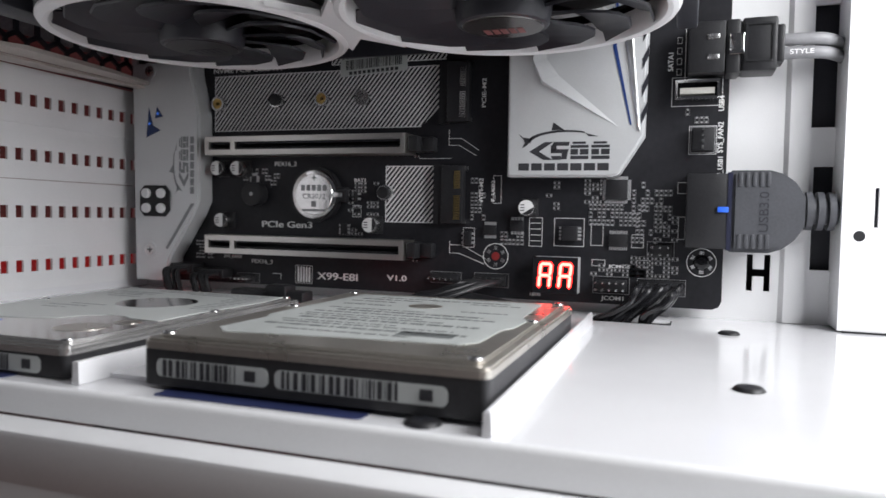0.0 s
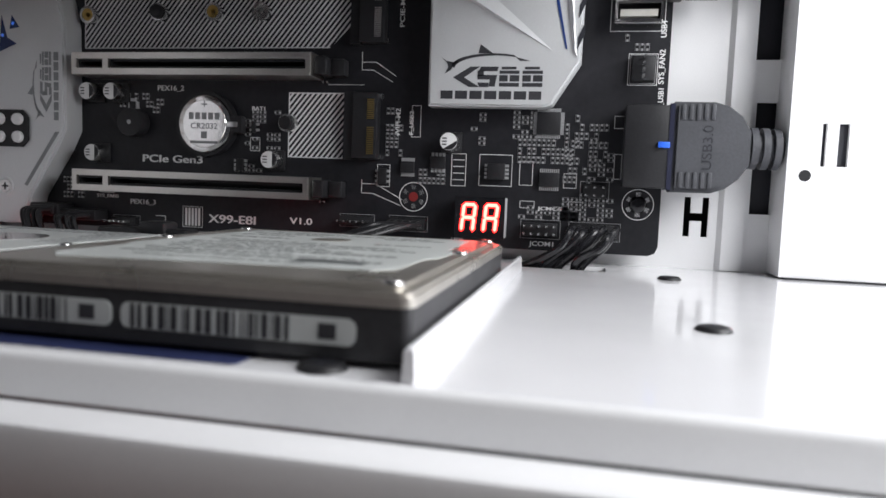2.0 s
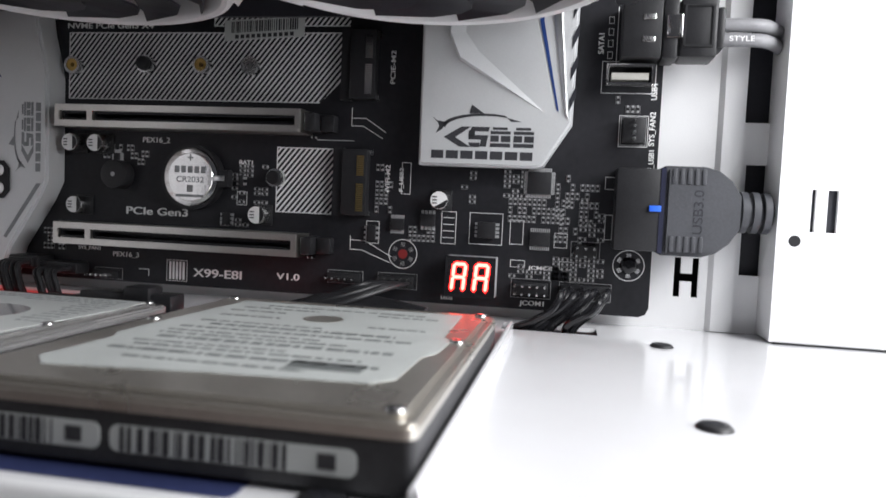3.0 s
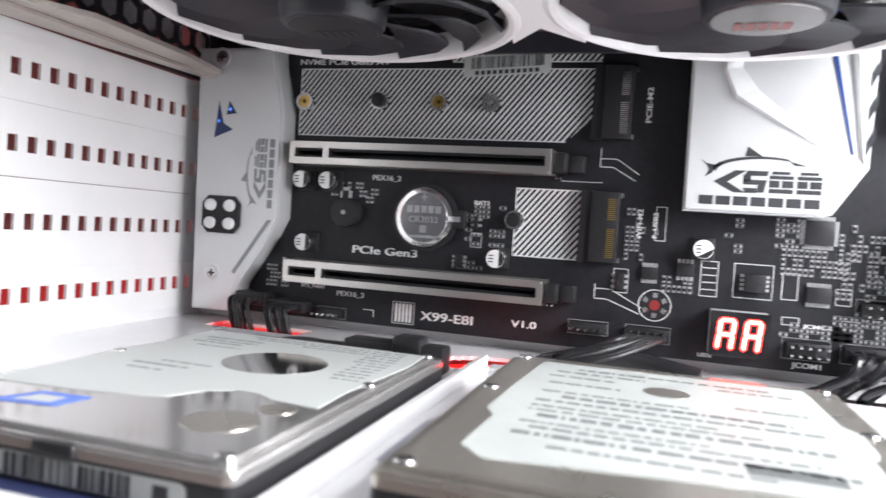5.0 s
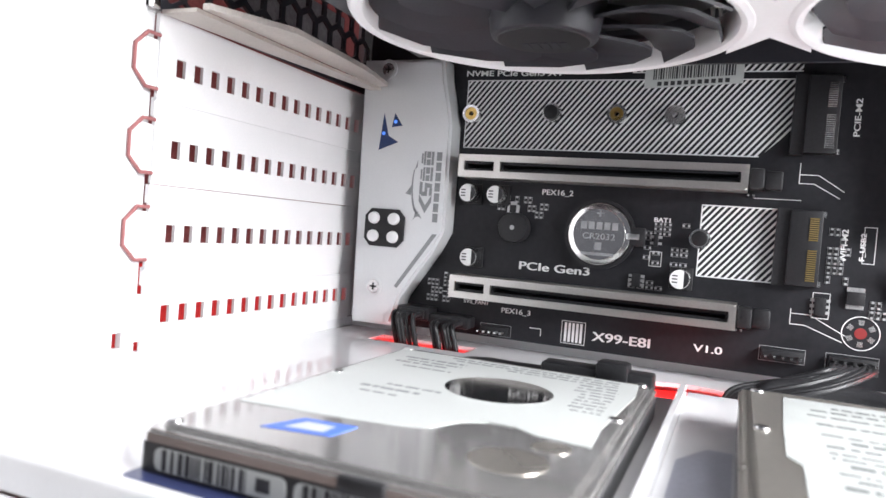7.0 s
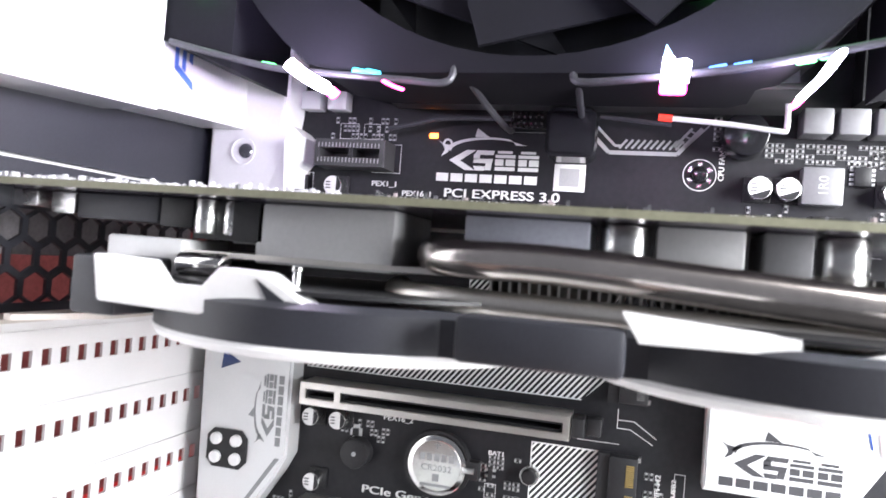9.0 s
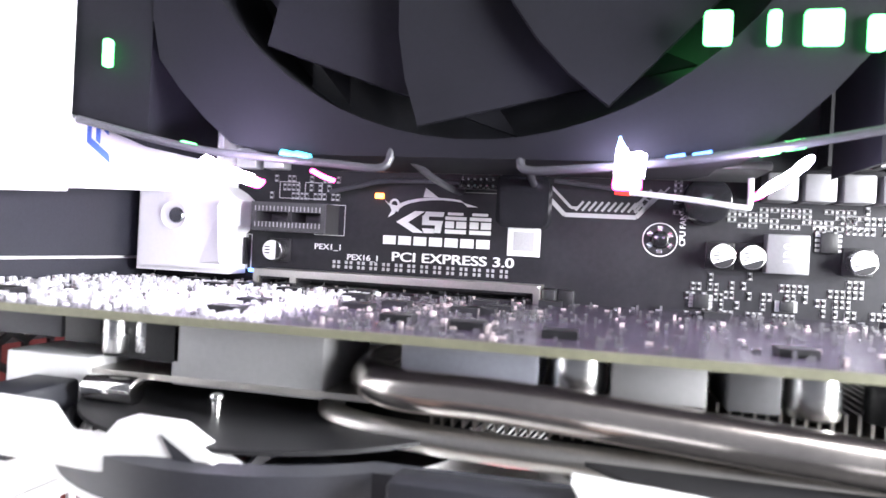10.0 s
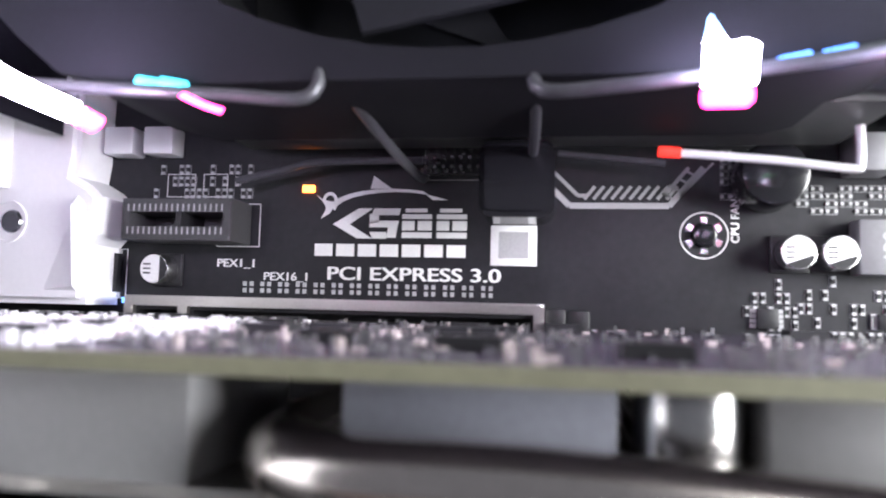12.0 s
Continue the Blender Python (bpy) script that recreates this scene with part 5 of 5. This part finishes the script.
skirt = []
for c, a0, a1 in ((FANS[0], 100, 312), (FANS[1], 228, 440)):
    skirt += [(c[0] + 47.4 * math.cos(radians(a)), c[1] + 47.4 * math.sin(radians(a))) for a in range(a0, a1 + 1, 6)]
bm = bmesh.new()
n = len(skirt)
low = [bm.verts.new(Vector((x, y, 92.4)) * K) for x, y in skirt]
mid = [bm.verts.new(Vector((x, y, 99.5)) * K) for x, y in skirt]
top = [bm.verts.new(Vector((x, y, 100.8)) * K) for x, y in [(u + (70 - u) * 0.02, v + (-67 - v) * 0.05) for u, v in skirt]]
fs = []
for a, b in ((low, mid), (mid, top)):
    fs += [bm.faces.new((a[i], a[(i + 1) % n], b[(i + 1) % n], b[i])) for i in range(n)]
bmesh.ops.recalc_face_normals(bm, faces=fs)
bmesh.ops.solidify(bm, geom=fs, thickness=0.0016)
hous = part("fan_housing", bm, DARK, gpu, "dark curved fan housing")
bm = bmesh.new()
box(bm, -10.4, 1.4, -106.4, -30, 93.4, 106, r=1.0)
part("end_wall", bm, DARK, gpu, "dark end of the housing")
bm = bmesh.new()
prism(bm, [(0.2, 106.6), (12.4, 106.2), (16.4, 101.8), (25.4, 101.8), (29.2, 105.9), (39.2, 105.6), (50.8, 99), (47.4, 99), (43.6, 95.9), (1.8, 97.2)], "xz", -107.0, -112.6)
bmesh.ops.bevel(bm, geom=list(bm.edges), offset=0.0005, segments=1, affect="EDGES")
part("accent", bm, WHITE_PLASTIC, gpu, "white angular accent plate")
bm = bmesh.new()
prism(bm, [(37.4, 104.4), (47.6, 98.4), (43.2, 96.2)], "xz", -112.7, -112.9)
part("accent_slash", bm, DARK, gpu)
bm = bmesh.new()
prism(bm, [(104, 104.2), (131, 102.4), (131, 99.8), (107, 99.4)], "xz", -106, -111.6)
prism(bm, [(128, 97.4), (150, 103.4), (186, 105), (186, 97), (150, 99.4), (131, 96.2)], "xz", -106, -112)
part("accent", bm, WHITE_PLASTIC, gpu, "white angular accent plate")
bm = bmesh.new()
box(bm, 76, 105, -112, -104, 93, 101.4, r=1.2)
part("housing_bridge", bm, DARK, gpu)
bm = bmesh.new()
box(bm, 186, 192, -104, -30, 93, 106, r=1.0)
part("end_wall", bm, DARK, gpu)
bm = bmesh.new()
prism(bm, [(81, -94), (90.7, -80), (100.4, -94), (96.4, -67.4), (100.4, -40), (90.7, -54), (81, -40), (85, -67.4)], "xy", 90.4, 92.4)
part("ring_bridge", bm, WHITE_PLASTIC, gpu, "white bridge between the fan rings")


BADGE = mat("dark_badge_foil", (0.16, 0.15, 0.15), 0.22, 0.8, vary=0.2)
BADGE_RED = mat("dull_red_print", (0.2, 0.06, 0.06), 0.4)


def gpu_fan(cx, cy):
    bm = bmesh.new()
    prof = [(47.2, 92.6), (47.4, 91.4), (46.6, 90.2), (45.2, 89.7), (43.8, 90.2), (43.0, 92.0), (42.6, 97.2), (43.4, 97.4), (44.6, 93)]
    seg = 72
    rows = [[bm.verts.new(Vector((cx + r * math.cos(2 * math.pi * i / seg), cy + r * math.sin(2 * math.pi * i / seg), z)) * K) for i in range(seg)] for r, z in prof]
    fs = []
    for a, b in zip(rows, rows[1:] + rows[:1]):
        fs += [bm.faces.new((a[i], a[(i + 1) % seg], b[(i + 1) % seg], b[i])) for i in range(seg)]
    bmesh.ops.recalc_face_normals(bm, faces=fs)
    rg = part("fan_ring", bm, WHITE_PLASTIC, gpu, "white rounded fan ring")
    bm = bmesh.new()
    cyl(bm, (cx, cy, 100.5), "-z", 15, 12.8, 13.0, 48, 1.0)
    hub = part("fan_hub", bm, DARK, gpu, "dark fan hub")
    bm = bmesh.new()
    cyl(bm, (cx, cy, 87.52), "-z", 11.4, 11.1, 0.3, 40)
    # like badges; the left one's weaker light is put into a darker colour
    em = part("hub_badge", bm, BADGE if cx > 90 else BLACK, hub, "dark silver badge" if cx > 90 else "black copy of the badge for the dimmer fan")
    bm = bmesh.new()
    for i in range(5):
        box(bm, cx - 6 + 2.4 * i, cx - 4.2 + 2.4 * i, cy + 1, cy + 6, 87.08, 87.24)
    part("badge_bar", bm, BADGE_RED if cx > 90 else DARK, em, "faint print as bars")
    for k in range(11):
        a0 = 2 * math.pi * k / 11
        bm = bmesh.new()
        lo, hi = [], []
        for j in range(9):
            s = j / 8
            r = 12.5 + s * 30.6
            a = a0 - 0.35 * s + 0.75 * s ** 3
            wid = 0.34 * (1 - s ** 6) + 0.015
            for t, store in (((a - wid, 91.6 - 0.8 * s), lo), ((a + wid, 97.4 - 3.4 * s), hi)):
                store.append(bm.verts.new(Vector((cx + r * math.cos(t[0]), cy + r * math.sin(t[0]), t[1])) * K))
        fs = [bm.faces.new((lo[i], lo[i + 1], hi[i + 1], hi[i])) for i in range(8)]
        bmesh.ops.recalc_face_normals(bm, faces=fs)
        bmesh.ops.solidify(bm, geom=fs, thickness=0.0008)
        part("blade", bm, DARK, hub)


for c in FANS:
    gpu_fan(*c)
# shade inside the housing is painted as a black disc per fan
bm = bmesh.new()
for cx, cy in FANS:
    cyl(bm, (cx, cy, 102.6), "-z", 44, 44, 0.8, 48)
part("fan_back", bm, BLACK, gpu, "black discs in place of shade above the fan blades")
# bracket with hexagonal vents
bm = bmesh.new()
hexes = []
for j in range(3):
    for i in range(11):
        hexes.append((-97 + 9.2 * i + (4.6 if j % 2 else 0), 95 + 7.97 * j))
box(bm, -48.4, -47.2, -104, 4, 88.6, 91)
box(bm, -48.4, -47.2, -104, 4, 115.4, 128)
box(bm, -48.4, -47.2, -104, -101.4, 88.6, 128)
for y, z in hexes:
    o = [(y + 5.31 * math.sin(radians(60 * k)), z + 5.31 * math.cos(radians(60 * k))) for k in range(6)]
    q = [(y + 4.2 * math.sin(radians(60 * k)), z + 4.2 * math.cos(radians(60 * k))) for k in range(6)]
    for k in range(6):
        prism(bm, [o[k], o[(k + 1) % 6], q[(k + 1) % 6], q[k]], "yz", -48.3, -47.3)
brk = part("bracket", bm, DARK, gpu, "dark bracket with hexagonal vents", soft=False)
bm = bmesh.new()
box(bm, -49, -36, -112, -103.6, 124, 126.6, r=0.6)
box(bm, -47.2, -45.8, -104.4, -101.6, 88, 125, r=0.3)
part("bracket_foot", bm, CHROME, gpu, "bent shiny bracket edge")
bm = bmesh.new()
prism(bm, [(-47, -100), (-36.2, -100), (-35.6, -34), (-34, -8), (-38.4, -8), (-43.4, -52)], "xy", 87.6, 88.6)
prism(bm, [(-36.2, -98), (-34, -98), (-24, -76), (-26, -36), (-31, -10), (-35, -10)], "xy", 88.7, 90.2)
part("bracket_ledge", bm, LEDGE, gpu, "steel ledge below the bracket")
# added panels colour the hexagons: pale light above, red glow below
solid("wall_bracket_back", GREY_BACK, kind="structure", label="grey panel added for the light tone behind the bracket vents", boxes=[(-60, -59.4, -110, 4, 103, 118)])
solid("wall_bracket_red", RED_DIM, kind="structure", label="dimly glowing dull red panel added behind the bracket vents", boxes=[(-60, -59.4, -110, 4, 88, 103)])

# ---- processor cooler with its lit fan ----
CX, CZ = 85, 210
cool = thing("processor_cooler", "black tower cooler with a coloured light fan", "processor cooler", at=(CX, -60, 150))
bm = bmesh.new()
for i in range(20):
    y = -14 - 1.4 * i
    box(bm, CX - 56, CX + 56, y - 0.25, y + 0.25, 160.5, 262)
part("fin", bm, DARK, cool, "stacked dark fins", soft=False, kind="stuff")
bm = bmesh.new()
box(bm, CX - 58, CX + 58, -42, -13, 158.6, 160.6, r=0.5)
part("fin_plate", bm, BLACK, cool, "dark lower plate")
# square fan frame with a round opening
bm = bmesh.new()
seg = 64
outer, inner = [], []
for i in range(seg):
    a = 2 * math.pi * (i + 0.5) / seg
    c, s = math.cos(a), math.sin(a)
    q = min(59.5 / max(abs(c), 1e-6), 59.5 / max(abs(s), 1e-6), 72)
    outer.append((CX + q * c, CZ + q * s))
    inner.append((CX + 56.5 * c, CZ + 56.5 * s))
rows = [[bm.verts.new(Vector((x, y, z)) * K) for x, z in pts] for pts, y in ((inner, -79), (outer, -79), (outer, -104), (inner, -104))]
fs = []
for a, b in zip(rows, rows[1:] + rows[:1]):
    fs += [bm.faces.new((a[i], a[(i + 1) % seg], b[(i + 1) % seg], b[i])) for i in range(seg)]
bmesh.ops.recalc_face_normals(bm, faces=fs)
fr = part("fan_frame", bm, BLADE, cool, "square black fan frame")
bm = bmesh.new()
cyl(bm, (CX, -82, CZ), "-y", 21, 21, 21.8, 48, 1.5)
hub = part("fan_hub", bm, BLADE, cool)
for k in range(11):
    bm = bmesh.new()
    a0 = 2 * math.pi * k / 11
    lo, hi = [], []
    for j in range(6):
        s = j / 5
        r, a = 20.5 + 34.5 * s, a0 + 0.4 * s
        for t, y, store in ((a - 0.43, -103, lo), (a + 0.43, -96, hi)):
            store.append(bm.verts.new(Vector((CX + r * math.cos(t), y, CZ + r * math.sin(t))) * K))
    fs = [bm.faces.new((lo[i], lo[i + 1], hi[i + 1], hi[i])) for i in range(5)]
    bmesh.ops.recalc_face_normals(bm, faces=fs)
    bmesh.ops.solidify(bm, geom=fs, thickness=0.0009)
    part("blade", bm, BLADE, hub)


def light_bar(pts, m, name, label, w, flat=0.4):
    bm = bmesh.new()
    tube(bm, pts, w, 12, 6, flat)
    return part(name, bm, m, cool, label)


# the left bar's strong white also stands in for the overbright cover
light_bar([(33.4, -98, 151.2), (34.6, -92, 150), (36.8, -86, 149)], LED_STRONG, "light_bar", "white glowing bar with a pink end", 1.3)
light_bar([(49, -84, 151.4), (51.6, -84, 150.2), (54, -84, 149.4)], LED_PINK, "light_bar", "thin pink glowing streak", 0.5)
bm = bmesh.new()
prism(bm, [(107.8, 151.9), (113.07, 152.05), (113.41, 156.04), (112.05, 156.64), (110.35, 156.19), (109.84, 157.08), (108.05, 157.08)], "xz", -82.6, -81.2)
broad = part("light_bar", bm, LED_WHITE, cool, "broad upright white light block")
bm = bmesh.new()
prism(bm, [(108.05, 157.08), (109.84, 157.08), (108.48, 159.45)], "xz", -82.6, -81.2)
part("light_tip", bm, LED_BLUEWHITE, broad, "blue glowing tip")
bm = bmesh.new()
prism(bm, rounded(107.6, 112.8, 149.6, 151.8, 0.7), "xz", -82.6, -81.2)
part("light_end", bm, LED_PINK, broad, "pink glowing lower end")
light_bar([(137, -94, 153.6), (136.6, -85, 152.4), (135.3, -75, 151.2)], LED_WHITE, "light_bar", "white glowing bar with a pink end", 1.8)
for x, y, z, w in ((37.4, -84.6, 148.6, 1.2), (135.1, -73, 150.8, 1.7)):
    light_bar([(x, y - 1.2, z), (x, y, z - 0.1), (x - 0.1, y + 2.2, z - 0.2)], LED_PINK, "light_end", "pink glowing end", w)
# glowing bars beside the wire imitate the coloured reflections in it
for x, z, m in ((34.4, 151.4, LED_GREEN), (53.6, 150.2, CYAN_GLINT), (56.2, 150.0, CYAN_GLINT), (116.6, 150.9, LED_BLUE), (120.4, 151.4, LED_BLUE), (129.6, 152.6, LED_GREEN), (133, 153.4, LED_GREEN)):
    light_bar([(x - 1.3, -104.9, z + (0.25 if x < CX else -0.25)), (x + 1.3, -104.9, z + (-0.25 if x < CX else 0.25))], m, "ring_light", "glowing bar for a coloured glint on the wire", 0.75, 1.0)
for x, z, w in ((17, 168, 0.8), (121.6, 170.6, 2.0), (129.4, 170.5, 0.9), (136, 170.4, 2.6), (143, 169.5, 1.2)):
    bm = bmesh.new()
    box(bm, x - w, x + w, -105.6, -103.8, z - 2.6, z + 2.6, r=0.6)
    part("ring_light", bm, LED_GREEN, cool, "green corner light")
bm = bmesh.new()
tube(bm, [(14, -108, 155.4), (34, -105.6, 151.2), (47.4, -105.6, 149.8), (62, -105, 148.9), (70.4, -104.6, 148.6), (71.4, -103, 152.6)], 0.7, 10, 5)
part("wire_clip", bm, DULL_WIRE, cool, "dull bent wire clip")
bm = bmesh.new()
tube(bm, [(71.6, -102, 152.8), (73.4, -84, 149.4), (74.6, -62, 148.2), (74.8, -60, 150.2)], 0.7, 10, 5)
part("wire_clip", bm, DULL_WIRE, cool, "dull bent wire clip")
bm = bmesh.new()
tube(bm, [(152, -108, 157), (129.4, -106, 152.6), (117, -105.4, 150.6), (101, -105, 149), (93.8, -104.6, 148.9), (93.2, -102, 152.4)], 0.7, 10, 5)
part("wire_clip", bm, DULL_WIRE, cool, "dull bent wire clip")
bm = bmesh.new()
tube(bm, [(93.4, -101, 152.6), (92.8, -84, 149.6), (92.2, -64, 149.4), (94.6, -62, 150.8)], 0.7, 10, 5)
part("wire_clip", bm, DULL_WIRE, cool, "long bent wire holding the fan")
bm = bmesh.new()
prism(bm, [(25.2, 151.2), (14, 155.2), (1, 160), (1, 262), (25.2, 262)], "xz", -103.6, -80)
wing = part("fan_wing", bm, BLADE, cool, "dark side wing of the fan frame")
bm = bmesh.new()
prism(bm, [(144.8, 151.2), (156, 155.2), (166, 160), (166, 262), (144.8, 262)], "xz", -103.6, -80)
wing_far = part("fan_wing", bm, BLADE, cool, "dark side wing of the fan frame")
# the fan with its wires and ring lights is a large one, close to the fins
grow = Matrix.Translation(Vector((107.2, -219, 130)) * K) @ Matrix.Scale(1.25, 4) @ Matrix.Translation(Vector((-107.2, 219, -130)) * K)
for ob in [fr, wing, wing_far, hub, *hub.children, *[c for c in cool.children if c.name.split(".")[0] in ("wire_clip", "ring_light")]]:
    ob.data.transform(grow)
# wire clips
bm = bmesh.new()
tube(bm, [(112, -30, 153.6), (128, -30, 152.2), (139, -30, 150.8), (140.6, -30, 151.6), (140.6, -30, 158)], 0.75, 10, 4)
clipm = part("wire_clip", bm, SILVER_SATIN, cool, "bright bent wire clip")
# wire end, no lamp: a weak red glow is added to its colour
bm = bmesh.new()
tube(bm, [(108.4, -30, 153.9), (112, -30, 153.6)], 0.95, 10, 2)
part("clip_tip", bm, TIP_RED, clipm, "red tip with an added glow")
bm = bmesh.new()
tube(bm, [(31, -30, 151), (40, -30, 153), (48, -30, 154.6), (68, -30, 154.8)], 0.7, 10, 4)
part("wire_clip", bm, DULL_WIRE, cool, "dull bent wire clip")
bm = bmesh.new()
tube(bm, [(93, -30, 156), (112, -30, 154)], 0.6, 10, 4)
part("wire_clip", bm, DULL_WIRE, cool, "dull bent wire clips")
bm = bmesh.new()
prism(bm, rounded(76.6, 91, 143.6, 158.4, 2.6), "xz", -22, -8)
bmesh.ops.bevel(bm, geom=[e for e in bm.edges if abs(e.verts[0].co.y - e.verts[1].co.y) < 1e-6], offset=0.0012, segments=2, affect="EDGES")
part("foot_block", bm, GLOSS_BLACK, cool, "glossy black rounded foot block")
bm = bmesh.new()
box(bm, 60, 120, -12, -3, 170, 240, r=1)
part("base_block", bm, BLACK, cool, "dark cooler base")
bm = bmesh.new()
cyl(bm, (133.5, -1, 154), "-y", 7, 6.4, 9, 28, 0.6)
fb = part("fan_lead_coil", bm, GLOSS_BLACK, cool, "coiled black fan lead")
# the cooler and the card's board sit a little deeper in the case
def set_back(obs, k):
    c = Vector((0.1074, -0.216, 0.1379))
    m = Matrix.Translation(c) @ Matrix.Scale(k, 4) @ Matrix.Translation(-c)
    for ob in obs:
        ob.data.transform(m)


set_back([o for o in cool.children_recursive if o.type == "MESH" and o.name.split(".")[0] not in ("foot_block", "base_block", "fan_lead_coil", "fin", "fin_plate", "clip_tip") and o is not clipm], 1.1)
UPPER = ("circuit_board", "cooler_block", "choke", "capacitor", "connector", "side_block", "heat_pipe", "pin", "bolt")
deep = [o for o in gpu.children if o.name.split(".")[0] in UPPER]
set_back([*deep, *[c for o in deep for c in o.children]], 1.07)
